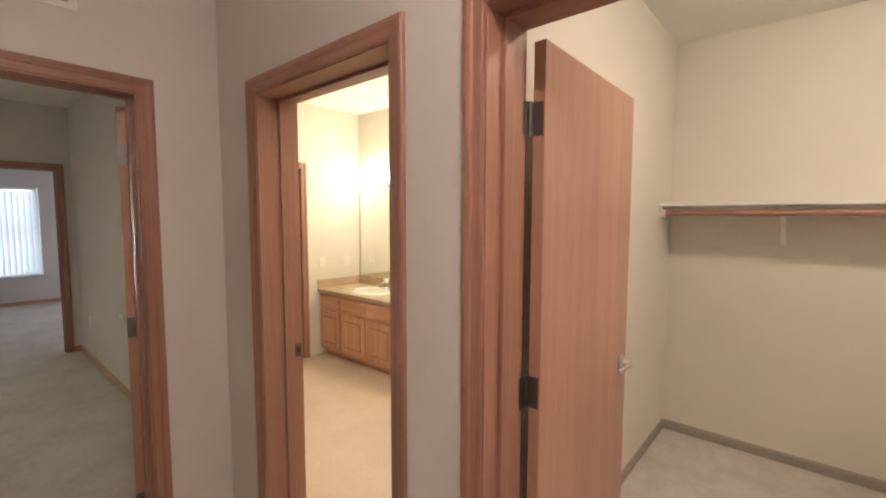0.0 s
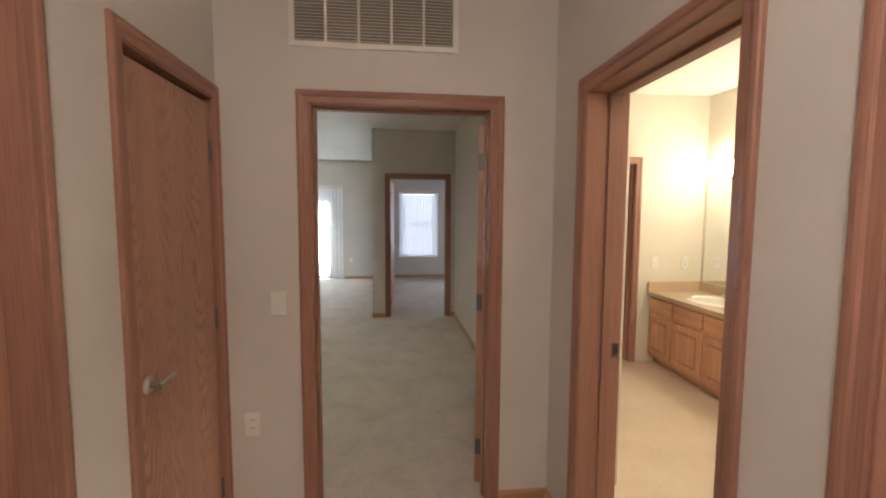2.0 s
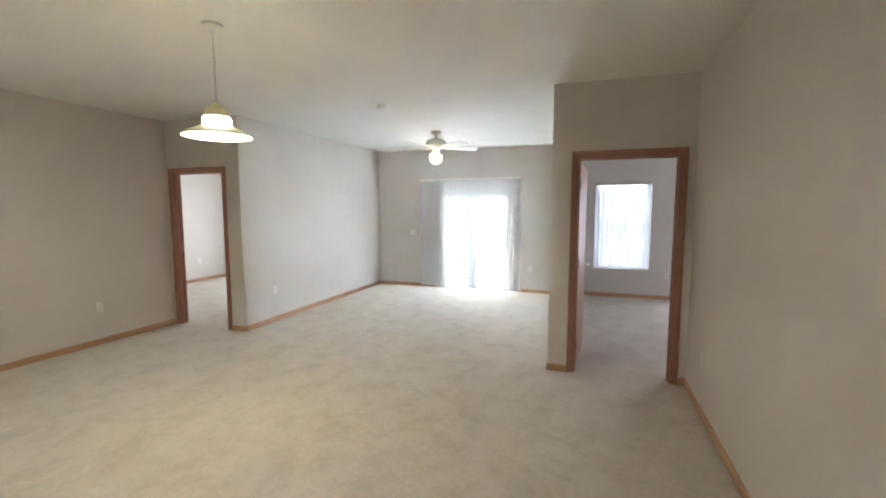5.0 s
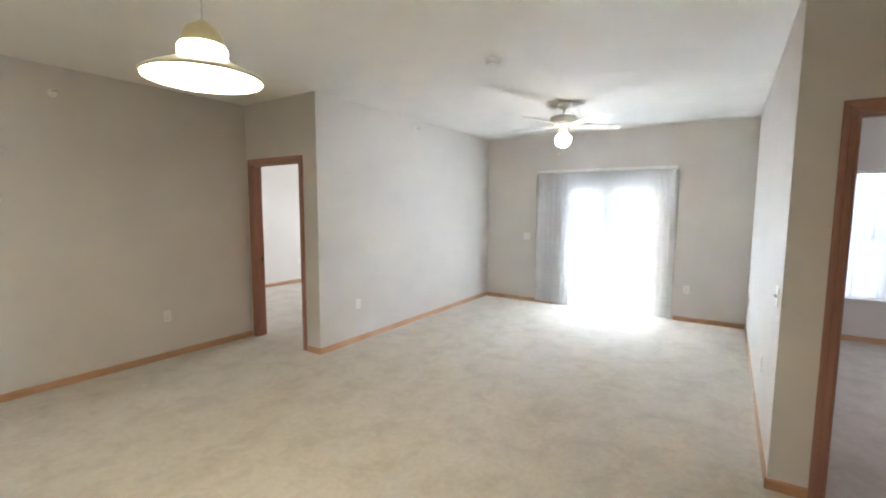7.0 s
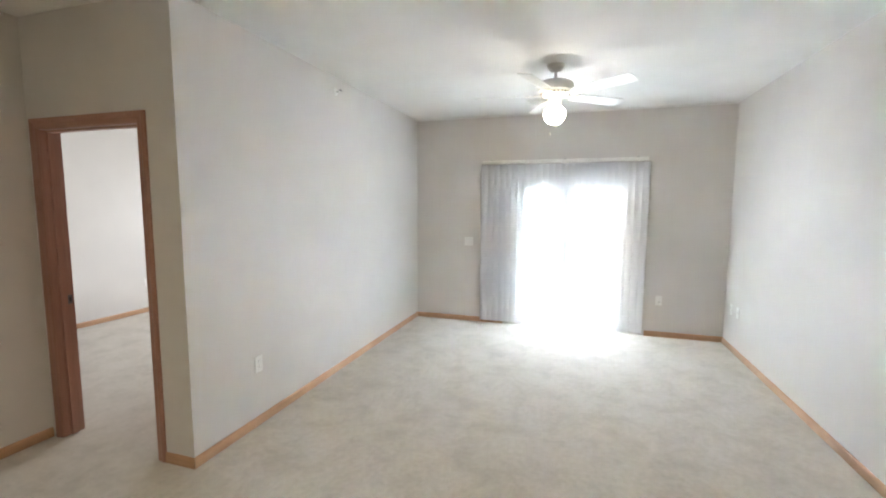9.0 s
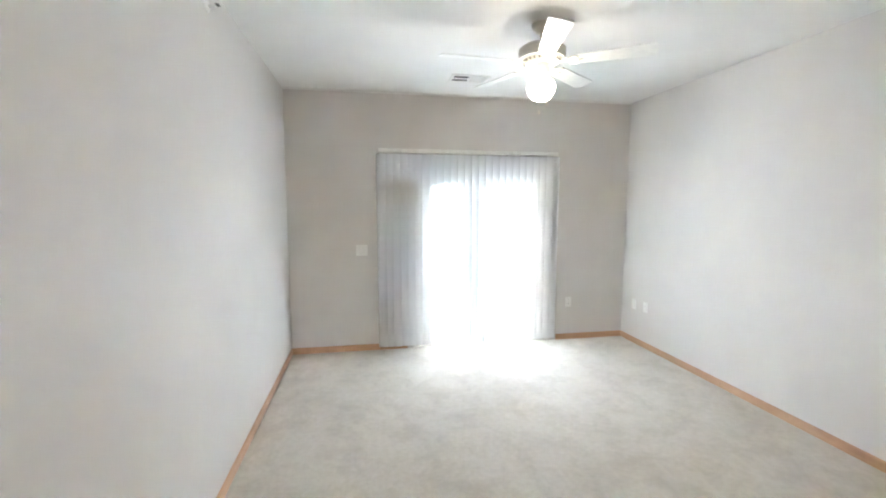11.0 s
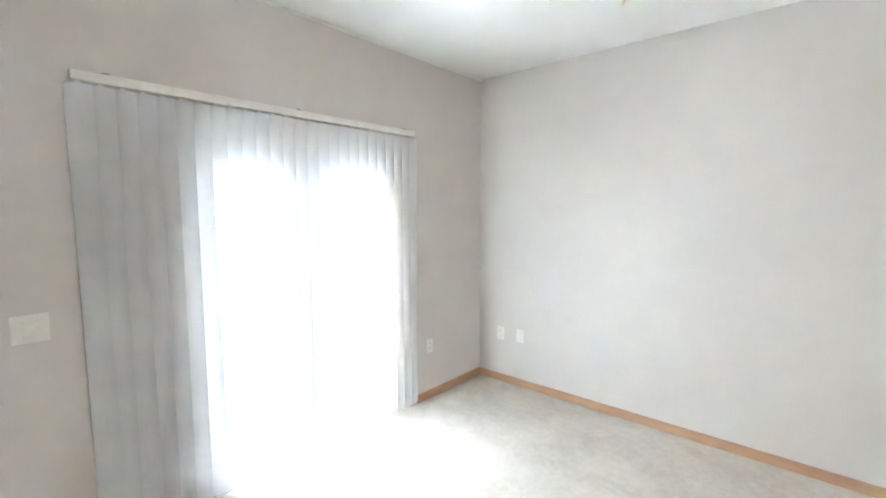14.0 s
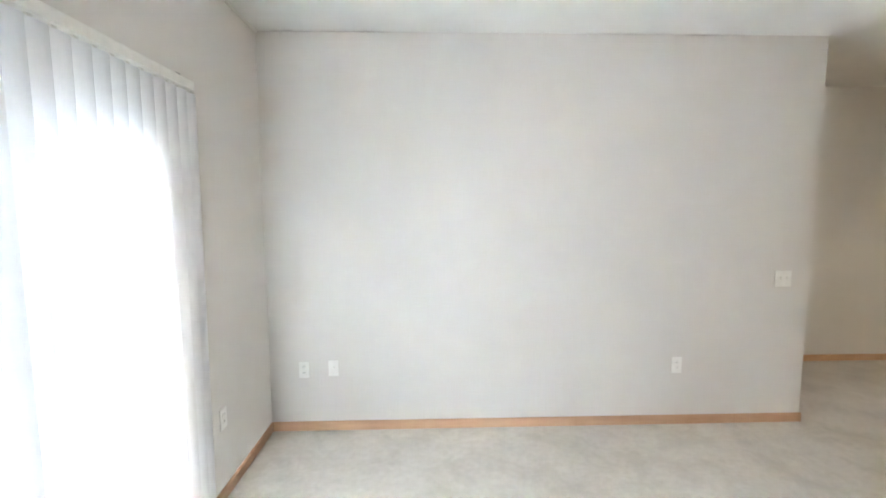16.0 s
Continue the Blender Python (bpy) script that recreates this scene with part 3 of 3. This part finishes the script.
        bmesh.ops.rotate(bm, verts=bm.verts, cent=(0, 0, 0), matrix=Matrix.Rotation(radians(38), 3, "Y"))
        slat_me = mesh_of(bm, "slat", plain("grille_slat", (0.66, 0.63, 0.58), 0.5))
    s = new("slat", slat_me)
    s.parent = root
    s.matrix_basis = pose(GX + 0.0085 - 0.003, 0, z)

# ceiling supply register
root = thing("ceiling_register", "white two-way ceiling air register", "vent")
RX0, RX1, RY0, RY1 = -9.085, -8.865, -1.885, -1.535
part("backing", boxm(RX0 + 0.02, RX1 - 0.02, RY0 + 0.02, RY1 - 0.02, H - 0.003, H - 0.001), SHADOW, root, "dark duct opening")
for a in ((RX0, RX1, RY0, RY0 + 0.025), (RX0, RX1, RY1 - 0.025, RY1), (RX0, RX0 + 0.025, RY0 + 0.025, RY1 - 0.025), (RX1 - 0.025, RX1, RY0 + 0.025, RY1 - 0.025), (RX0 + 0.025, RX1 - 0.025, (RY0 + RY1) / 2 - 0.008, (RY0 + RY1) / 2 + 0.008),
          ((RX0 + RX1) / 2 - 0.008, (RX0 + RX1) / 2 + 0.008, RY0 + 0.025, (RY0 + RY1) / 2 - 0.008)):
    part("frame", boxm(*a, H - 0.010, H, 0.0015), WHITEPAINT, root)
for half in (0, 1):
    c0 = (RY0 + 0.03, (RY0 + RY1) / 2 - 0.012) if half == 0 else ((RY0 + RY1) / 2 + 0.012, RY1 - 0.03)
    for i in range(9):
        y = c0[0] + (c0[1] - c0[0]) * (i + 0.5) / 9
        bm = bmesh.new()
        box(bm, RX0 + 0.027, RX1 - 0.027, -0.007, 0.007, -0.0006, 0.0006)
        bmesh.ops.rotate(bm, verts=bm.verts, cent=(0, 0, 0), matrix=Matrix.Rotation(radians(50 if half == 0 else -50), 3, "X"))
        part("slat", bm, WHITEPAINT, root, at=pose(0, y, H - 0.008))

# ---- patio door, blinds and windows ----
root = thing("patio_door", "white glazed double patio door behind vertical blinds", "door", None, "", "structure")
py0, py1, pz1 = PATIO[0], PATIO[1], PATIO[3]
PX0, PX1 = -9.70, -9.65
for a in ((py0 + 0.002, py0 + 0.05, 0.0, pz1 - 0.002), (py1 - 0.05, py1 - 0.002, 0.0, pz1 - 0.002), (py0 + 0.05, py1 - 0.05, pz1 - 0.05, pz1 - 0.002)):
    part("frame", boxm(-9.72, -9.615, *a, 0.003), WHITEPAINT, root)
for y0, y1, g0, g1 in ((py0 + 0.052, -1.507, -1.94, -1.66), (-1.503, py1 - 0.052, -1.35, -0.84)):
    leaf = part("door_leaf", boxm(PX0, PX1, y0, g0, 0.012, pz1 - 0.053, 0.002), DOORWHITE, root)
    # the stile right of the right pane is tan, the other one white
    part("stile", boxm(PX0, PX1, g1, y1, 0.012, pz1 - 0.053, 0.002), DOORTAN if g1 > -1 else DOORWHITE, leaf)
    part("top_rail", boxm(PX0, PX1, g0, g1, 1.765, pz1 - 0.053, 0.002), DOORWHITE, leaf)
    part("bottom_rail", boxm(PX0, PX1, g0, g1, 0.012, 0.09, 0.002), DOORWHITE, leaf)
    pane = part("pane", boxm(-9.678, -9.672, g0, g1, 0.09, 1.765), GLASS, leaf)
    pane.visible_shadow = False
part("threshold", boxm(-9.72, -9.615, py0 + 0.05, py1 - 0.05, 0.0, 0.012, 0.003), STEEL, root)


def vane_mesh(z0, z1, width=0.098, bow=0.013):
    """One slightly curved vane hanging from its own origin."""
    bm = bmesh.new()
    n = 8
    cols = []
    for i in range(n + 1):
        u = (i / n - 0.5) * width
        d = bow * (1 - (2 * i / n - 1) ** 2)
        cols.append([bm.verts.new((d + k * 0.0009, u, z)) for k in (0, 1) for z in (z0, z1)])
    for a, c in zip(cols, cols[1:]):
        bm.faces.new((a[0], c[0], c[1], a[1]))
        bm.faces.new((a[2], a[3], c[3], c[2]))
        bm.faces.new((a[0], a[2], c[2], c[0]))
        bm.faces.new((a[1], c[1], c[3], a[3]))
    for a in (cols[0], cols[-1]):
        bm.faces.new((a[0], a[1], a[3], a[2]))
    return mesh_of(bm, "vane", VANE, True)


def vertical_blind(label, x, y0, y1, z0, z1, count, turn, brackets=True):
    root = thing("vertical_blind", label, "blinds", None, "vertical blinds")
    part("headrail", boxm(x - 0.022, x + 0.022, y0, y1, z1, z1 + 0.042, 0.004), WHITE, root)
    for u in ((0.06, 0.52, 0.94) if brackets else ()):
        y = y0 + (y1 - y0) * u
        part("bracket", boxm(-9.6098, x + 0.02, y - 0.014, y + 0.014, z1 + 0.0425, z1 + 0.046), HINGE, root, "small metal mounting bracket")
    me = vane_mesh(z0 - z1 + 0.012, -0.012)
    step = (y1 - y0 - 0.05) / (count - 1)
    for i in range(count):
        y = y0 + 0.025 + i * step
        v = new("vane", me)
        v.parent = root
        v.matrix_basis = pose(x, y, z1, random.uniform(-0.25, 0.25), random.uniform(-0.3, 0.3), turn + random.uniform(-2.5, 2.5))
        part("carrier", boxm(-0.004, 0.004, -0.010, 0.010, -0.014, 0.001), WHITE, root, at=pose(x, y, z1))
    return root


vertical_blind("closed white vinyl vertical blinds over the patio door", -9.582, -2.522, -0.545, 0.025, 2.105, 26, -16)
vertical_blind("closed white vinyl vertical blinds in the bedroom window", -9.845, WIN1[0] + 0.004, WIN1[1] - 0.035, 0.515, 1.975, 12, -22, False)


def window(name, label, x0, x1, w):
    y0, y1, z0, z1 = w
    root = thing(name, label, "window", None, "", "structure")
    xf = x0 + 0.02
    for a in ((y0 + 0.002, y0 + 0.045, z0 + 0.02, z1 - 0.002), (y1 - 0.045, y1 - 0.002, z0 + 0.02, z1 - 0.002), (y0 + 0.045, y1 - 0.045, z1 - 0.045, z1 - 0.002), (y0 + 0.045, y1 - 0.045, z0 + 0.02, z0 + 0.06), (y0 + 0.045, y1 - 0.045, (z0 + z1) / 2 - 0.02, (z0 + z1) / 2 + 0.02)):
        part("window_frame", boxm(xf, xf + 0.035, *a, 0.002), WHITE, root)
    part("window_sill", boxm(x0 + 0.01, x1 + 0.018, y0 + 0.001, y1 - 0.001, z0 + 0.0005, z0 + 0.02, 0.003), WHITEPAINT, root)
    for z in ((z0 + 0.06, (z0 + z1) / 2 - 0.02), ((z0 + z1) / 2 + 0.02, z1 - 0.045)):
        pane = part("pane", boxm(xf + 0.014, xf + 0.019, y0 + 0.045, y1 - 0.045, *z), GLASS, root)
        pane.visible_shadow = False


window("window_1", "white vinyl single-hung bedroom window", -9.95, -9.75, WIN1)
window("fill_window", "unseen second bedroom window, added for fill light", -9.95, -9.75, FILLWIN)
window("window_2", "white vinyl back bedroom window", -9.73, -9.61, WIN2)

# added pier behind the blinds, there to brown the light at their right
root = thing("tint_pier", "unseen brown pier added to tint the right-hand patio vanes", "post")
part("shaft", boxm(-10.3, -9.85, -0.80, -0.35, -0.03, 2.9, 0.01), BRICK, root)

# ---- pendant lamp ----
PX, PY = -3.76, -1.571
root = thing("pendant_lamp", "lit pendant lamp with a wide brass-rimmed white shade", "pendant lamp")
part("canopy", lathe([(0.0, H), (0.062, H), (0.060, H - 0.014), (0.030, H - 0.024), (0.0, H - 0.024)], 32, (PX, PY, 0)), WHITEPAINT, root, "", True)
part("cord", lathe([(0.0, 2.223), (0.004, 2.223), (0.004, H - 0.02), (0.0, H - 0.02)], 8, (PX, PY, 0)), WHITEPAINT, root, "", True)
part("cap", lathe([(0.0, 2.240), (0.014, 2.240), (0.022, 2.232), (0.052, 2.214), (0.068, 2.188), (0.076, 2.150), (0.0, 2.150)], 40, (PX, PY, 0)), plain("pale_brass", (0.72, 0.66, 0.42), 0.3, 0.2), root, "pale brass cap", True)
part("glass_band", lathe([(0.0, 2.150), (0.076, 2.150), (0.083, 2.140), (0.083, 2.103), (0.0, 2.103)], 40, (PX, PY, 0)), PENDANTGLOW, root, "glowing frosted glass band", True)
part("shade", lathe([(0.0, 2.103), (0.089, 2.103), (0.099, 2.093), (0.142, 2.073), (0.193, 2.047), (0.206, 2.037), (0.206, 2.029), (0.199, 2.029), (0.188, 2.043), (0.138, 2.065), (0.085, 2.087), (0.0, 2.089)], 64, (PX, PY, 0)), plain("shade_enamel", (0.74, 0.70, 0.50), 0.35), root, "cream enamel shade", True)
part("diffuser", lathe([(0.0, 2.039), (0.114, 2.041), (0.192, 2.036), (0.196, 2.031), (0.114, 2.021), (0.0, 2.019)], 64, (PX, PY, 0)), PENDANTGLOW, root, "glowing frosted glass diffuser", True)

# ---- unseen ceiling panel, added to brighten the dining end ----
root = thing("dining_fill_light", "unseen square ceiling panel added to brighten the dining end", "ceiling light")
part("housing", boxm(-2.75, -2.05, -3.75, -3.05, H - 0.06, H, 0.006), WHITEPAINT, root)
part("panel", boxm(-2.72, -2.08, -3.72, -3.08, H - 0.085, H - 0.0605, 0.008), FILLGLOW, root, "glowing face of the added panel")

# ---- ceiling fan ----
FX, FY = -7.737, -1.528
root = thing("ceiling_fan", "white five-blade ceiling fan with a lit globe", "ceiling fan")
part("canopy", lathe([(0.0, H), (0.070, H), (0.066, H - 0.03), (0.030, H - 0.062), (0.0, H - 0.062)], 32, (FX, FY, 0)), WHITEPAINT, root, "", True)
part("downrod", lathe([(0.0, 2.585), (0.013, 2.585), (0.013, H - 0.055), (0.0, H - 0.055)], 16, (FX, FY, 0)), WHITEPAINT, root, "", True)
part("motor", lathe([(0.0, 2.600), (0.05, 2.600), (0.125, 2.580), (0.148, 2.560), (0.150, 2.515), (0.142, 2.500), (0.0, 2.500)], 48, (FX, FY, 0)), WHITEPAINT, root, "", True)
vent = part("vent_ring", lathe([(0.0, 2.500), (0.128, 2.500), (0.100, 2.472), (0.0, 2.472)], 48, (FX, FY, 0)), OFFWHITE, root, "cream slotted motor ring", True)
for i in range(24):
    a = i * 15
    part("vent_slot", boxm(0.108, 0.1205, -0.004, 0.004, 2.478, 2.495), SLOTSOFT, vent, at=pose(FX, FY, 0, 0, 0, a))
part("switch_housing", lathe([(0.0, 2.472), (0.05, 2.472), (0.054, 2.440), (0.050, 2.385), (0.0, 2.385)], 32, (FX, FY, 0)), OFFWHITE, root, "", True)
part("globe", lathe([(0.0, 2.388), (0.052, 2.386), (0.060, 2.376), (0.082, 2.358), (0.090, 2.325), (0.081, 2.287), (0.056, 2.254), (0.026, 2.242), (0.0, 2.240)], 40, (FX, FY, 0)), FANGLOW, root, "glowing opal glass globe", True)
BLADE0 = 345
for i in range(5):
    bm = bmesh.new()
    outline = [(0.20, -0.050), (0.40, -0.058), (0.60, -0.066), (0.658, -0.066), (0.668, -0.056), (0.674, 0.0), (0.668, 0.056), (0.658, 0.066), (0.60, 0.066), (0.40, 0.058), (0.20, 0.050)]
    lo = [bm.verts.new((x, y, -0.003)) for x, y in outline]
    hi = [bm.verts.new((x, y, 0.003)) for x, y in outline]
    bm.faces.new(lo)
    bm.faces.new(hi)
    for k in range(len(lo)):
        bm.faces.new((lo[k], lo[(k + 1) % len(lo)], hi[(k + 1) % len(lo)], hi[k]))
    turn = pose(FX, FY, 2.478, 0, 0, BLADE0 + 72 * i)
    blade = part("blade", bm, WHITEPAINT, root, "white blade", at=turn @ pose(0, 0, 0, -12))
    bm = boxm(0.095, 0.175, -0.011, 0.011, -0.004, 0.004, 0.002)
    for yy in (-0.026, 0.026):
        lathe([(0.010, -0.0075), (0.024, -0.0075), (0.026, -0.003), (0.010, -0.003)], 16, (0.205, yy, 0), bm=bm)
    box(bm, 0.165, 0.255, -0.009, 0.009, -0.0085, -0.0035, 0.001)
    box(bm, 0.168, 0.186, -0.045, 0.045, -0.0085, -0.0035, 0.002)
    part("blade_iron", bm, OFFWHITE, root, "cream scrolled blade iron", at=turn @ pose(0, 0, -0.002, -12))
for dx, dy, drop in ((0.045, -0.03, 0.26), (0.05, 0.02, 0.20)):
    ch = part("pull_chain", lathe([(0.0, 2.43 - drop), (0.0012, 2.43 - drop), (0.0012, 2.43), (0.0, 2.43)], 6, (FX + dx, FY + dy, 0)), STEEL, root)
    part("pull_knob", lathe([(0.0, 2.405 - drop), (0.006, 2.410 - drop), (0.008, 2.418 - drop), (0.004, 2.430 - drop), (0.0, 2.432 - drop)], 12, (FX + dx, FY + dy, 0)), OFFWHITE, ch, "", True)

# ---- hall closet ----
root = thing("closet_shelf", "white closet shelf with a wooden hanging rod", "shelf")
SY = 3.95
part("shelf_board", boxm(-0.294, 1.699, SY - 0.305, SY - 0.001, 1.605, 1.623, 0.002), WHITEPAINT, root)
part("cleat", boxm(-0.294, 1.699, SY - 0.02, SY - 0.001, 1.535, 1.6045, 0.002), CLOSETWALL, root)
part("side_cleat", boxm(-0.294, -0.276, SY - 0.300, SY - 0.021, 1.535, 1.6045, 0.002), WHITEPAINT, root)
part("rod", lathe([(0.0, -0.275), (0.017, -0.275), (0.017, 1.698), (0.0, 1.698)], 20, (0, SY - 0.27, 1.560), "x"), OAKX, root, "round wooden rod", True)
part("rod_socket", lathe([(0.0, -0.2755), (0.027, -0.2755), (0.027, -0.260), (0.0, -0.260)], 20, (0, SY - 0.27, 1.560), "x"), WHITE, root, "white rod socket", True)
for x in (0.34,):
    br = part("bracket", boxm(x - 0.016, x + 0.016, SY - 0.026, SY - 0.0205, 1.36, 1.6045, 0.001), WHITE, root, "white steel shelf bracket")
    part("arm", boxm(x - 0.014, x + 0.014, SY - 0.29, SY - 0.026, 1.595, 1.6045, 0.001), WHITE, br)
    bm = boxm(x - 0.012, x + 0.012, -0.003, 0.003, -0.165, 0.165)
    part("brace", bm, WHITE, br, at=pose(0, SY - 0.145, 1.485, 46))
root = thing("closet_ceiling_light", "lit frosted dome ceiling light in the closet", "ceiling light")
part("pan", lathe([(0.0, H), (0.14, H), (0.14, H - 0.02), (0.0, H - 0.02)], 32, (0.95, 2.55, 0)), WHITEPAINT, root, "", True)
part("dome", lathe([(0.0, H - 0.02), (0.13, H - 0.02), (0.12, H - 0.05), (0.07, H - 0.085), (0.0, H - 0.095)], 32, (0.95, 2.55, 0)), DOMEGLOW, root, "glowing frosted dome", True)

root = thing("hall_ceiling_light", "lit frosted dome ceiling light in the hall", "ceiling light")
part("pan", lathe([(0.0, H), (0.14, H), (0.14, H - 0.02), (0.0, H - 0.02)], 32, (0.75, 0.62, 0)), WHITEPAINT, root, "", True)
part("dome", lathe([(0.0, H - 0.02), (0.13, H - 0.02), (0.12, H - 0.05), (0.07, H - 0.085), (0.0, H - 0.095)], 32, (0.75, 0.62, 0)), HALLGLOW, root, "glowing frosted dome", True)

# ---- bathroom ----
VX0, VX1, VY, VB = -3.627, -2.42, 3.265, 3.817
root = thing("vanity_cabinet", "honey oak vanity cabinet with three doors and drawers", "cabinet")
part("body", boxm(VX0, VX1, VY, VB, 0.09, 0.705, 0.002), HONEYZ, root)
part("toe_kick", boxm(VX0, VX1, VY + 0.07, VB, 0.004, 0.09), HONEYX, root, "recessed oak toe kick")
cols = ((-3.605, -3.255), (-3.225, -2.845), (-2.815, -2.44))
for a, c in cols:
    part("drawer", boxm(a, c, VY - 0.018, VY, 0.545, 0.685, 0.005), HONEYX, root)
    d = part("door", boxm(a, c, VY - 0.018, VY, 0.115, 0.515, 0.004), HONEYZ, root)
    for e in ((a + 0.055, c - 0.055, 0.17, 0.455),):
        part("door_groove", boxm(e[0], e[1], VY - 0.0188, VY - 0.0181, e[2], e[3]), OAKZ, d)
        part("raised_panel", boxm(e[0] + 0.012, e[1] - 0.012, VY - 0.026, VY - 0.0189, e[2] + 0.012, e[3] - 0.012, 0.006), HONEYZ, d)

root = thing("countertop", "tan laminate vanity countertop with a low splash", "countertop")
SX, SYC, RA, RB = -3.06, 3.535, 0.245, 0.190
CX0, CX1, CY0, CY1, CZ0, CZ1 = -3.628, -2.395, 3.235, 3.817, 0.7055, 0.742
bm = bmesh.new()
N = 64
inner, outer = [], []
for i in range(N):
    a = 2 * math.pi * i / N
    ux, uy = math.cos(a), math.sin(a)
    inner.append((SX + RA * ux, SYC + RB * uy))
    k = min(((CX1 - SX) / ux if ux > 1e-6 else 1e9), ((CX0 - SX) / ux if ux < -1e-6 else 1e9), ((CY1 - SYC) / uy if uy > 1e-6 else 1e9), ((CY0 - SYC) / uy if uy < -1e-6 else 1e9))
    outer.append((SX + k * ux, SYC + k * uy))
for corner in ((CX0, CY0), (CX1, CY0), (CX1, CY1), (CX0, CY1)):
    j = min(range(N), key=lambda q: (outer[q][0] - corner[0]) ** 2 + (outer[q][1] - corner[1]) ** 2)
    outer[j] = corner
rings = [[bm.verts.new((x, y, z)) for x, y in pts] for pts, z in ((inner, CZ0), (inner, CZ1), (outer, CZ1), (outer, CZ0))]
for a, c in zip(rings, rings[1:] + rings[:1]):
    for i in range(N):
        bm.faces.new((a[i], a[(i + 1) % N], c[(i + 1) % N], c[i]))
part("worktop", bm, LAMINATE, root)
part("back_splash", boxm(CX0 + 0.02, CX1, CY1 - 0.019, CY1, CZ1, CZ1 + 0.095, 0.002), LAMINATE, root)
part("side_splash", boxm(CX0, CX0 + 0.019, CY0, CY1, CZ1, CZ1 + 0.095, 0.002), LAMINATE, root)

root = thing("sink", "white oval drop-in basin set in the countertop", "sink")
q = RB / RA
part("rim", lathe([(0.205, CZ1 + 0.0015), (0.212, CZ1 + 0.012), (0.235, CZ1 + 0.014), (0.262, CZ1 + 0.0015)], 56, (SX, SYC, 0), squash=q), PORCELAIN, root, "", True)
part("bowl", lathe([(0.206, CZ1 + 0.003), (0.195, CZ1 - 0.03), (0.15, CZ1 - 0.10), (0.07, CZ1 - 0.135), (0.0, CZ1 - 0.14)], 56, (SX, SYC, 0), squash=q), PORCELAIN, root, "", True)
part("drain", lathe([(0.0, CZ1 - 0.137), (0.022, CZ1 - 0.137), (0.02, CZ1 - 0.133), (0.0, CZ1 - 0.133)], 20, (SX, SYC, 0)), CHROME, root, "chrome drain", True)
root = thing("faucet", "chrome single-lever faucet with a clear knob", "faucet")
FZ = CZ1 + 0.014
part("base", boxm(SX - 0.075, SX + 0.075, 3.70, 3.75, CZ1, FZ + 0.008, 0.006), CHROME, root, "", True)
part("spout", sweep([[(SX + u, 3.725, FZ + w) for u, w in ((-0.018, 0.01), (0.018, 0.01), (0.014, 0.055), (-0.014, 0.055))], [(SX + u, 3.60, FZ + w) for u, w in ((-0.012, 0.018), (0.012, 0.018), (0.010, 0.040), (-0.010, 0.040))]]), CHROME, root)
part("knob", lathe([(0.0, FZ + 0.05), (0.020, FZ + 0.05), (0.030, FZ + 0.070), (0.028, FZ + 0.095), (0.0, FZ + 0.100)], 20, (SX, 3.725, 0)), PORCELAIN, root, "white acrylic knob", True)

root = thing("wall_mirror", "frameless wall mirror above the vanity", "mirror")
part("glass", boxm(-3.59, -2.40, 3.812, 3.819, 0.842, 1.862), MIRROR, root)
root = thing("vanity_light", "lit acrylic bar light above the mirror", "wall light")
part("back_plate", boxm(-3.50, -2.28, 3.785, 3.819, 1.885, 2.045, 0.004), WHITEPAINT, root)
part("diffuser", boxm(-3.49, -2.29, 3.705, 3.785, 1.895, 2.035, 0.025), TUBEGLOW, root, "glowing acrylic diffuser", True)

root = thing("toilet", "white porcelain toilet beside the vanity", "toilet")
TX = -2.04
part("bowl", lathe([(0.0, 0.004), (0.11, 0.004), (0.10, 0.10), (0.12, 0.22), (0.175, 0.33), (0.185, 0.375), (0.0, 0.375)], 40, (TX, 3.31, 0), squash=1.28), PORCELAIN, root, "", True)
part("seat", lathe([(0.0, 0.376), (0.188, 0.376), (0.190, 0.390), (0.0, 0.394)], 40, (TX, 3.31, 0), squash=1.28), PORCELAIN, root, "", True)
part("lid", lathe([(0.0, 0.394), (0.184, 0.394), (0.180, 0.410), (0.0, 0.416)], 40, (TX, 3.31, 0), squash=1.26), PORCELAIN, root, "", True)
tank = part("tank", boxm(TX - 0.22, TX + 0.22, 3.61, 3.805, 0.37, 0.72, 0.02), PORCELAIN, root, "", True)
part("tank_lid", boxm(TX - 0.23, TX + 0.23, 3.60, 3.81, 0.72, 0.75, 0.008), PORCELAIN, tank, "", True)

# added dome out of view, lifts the vanity fronts and bathroom walls
root = thing("bathroom_fill_light", "unseen dome light added to brighten the bathroom", "ceiling light")
part("pan", lathe([(0.0, H), (0.14, H), (0.14, H - 0.02), (0.0, H - 0.02)], 32, (-1.15, 2.55, 0)), WHITEPAINT, root, "", True)
part("dome", lathe([(0.0, H - 0.02), (0.13, H - 0.02), (0.12, H - 0.05), (0.07, H - 0.085), (0.0, H - 0.095)], 32, (-1.15, 2.55, 0)), BATHFILLGLOW, root, "glowing frosted dome", True)

# closet off the bathroom, seen in the mirror
root = thing("linen_shelf", "white closet shelf with a rod, seen in the mirror", "shelf")
part("shelf_board", boxm(-5.789, -3.746, 1.891, 2.19, 1.70, 1.718, 0.002), WHITEPAINT, root)
part("cleat", boxm(-5.789, -3.746, 1.891, 1.91, 1.63, 1.6995, 0.002), WHITEPAINT, root)
part("rod", lathe([(0.0, -5.788), (0.017, -5.788), (0.017, -3.747), (0.0, -3.747)], 16, (0, 2.16, 1.655), "x"), OAKX, root, "round wooden rod", True)
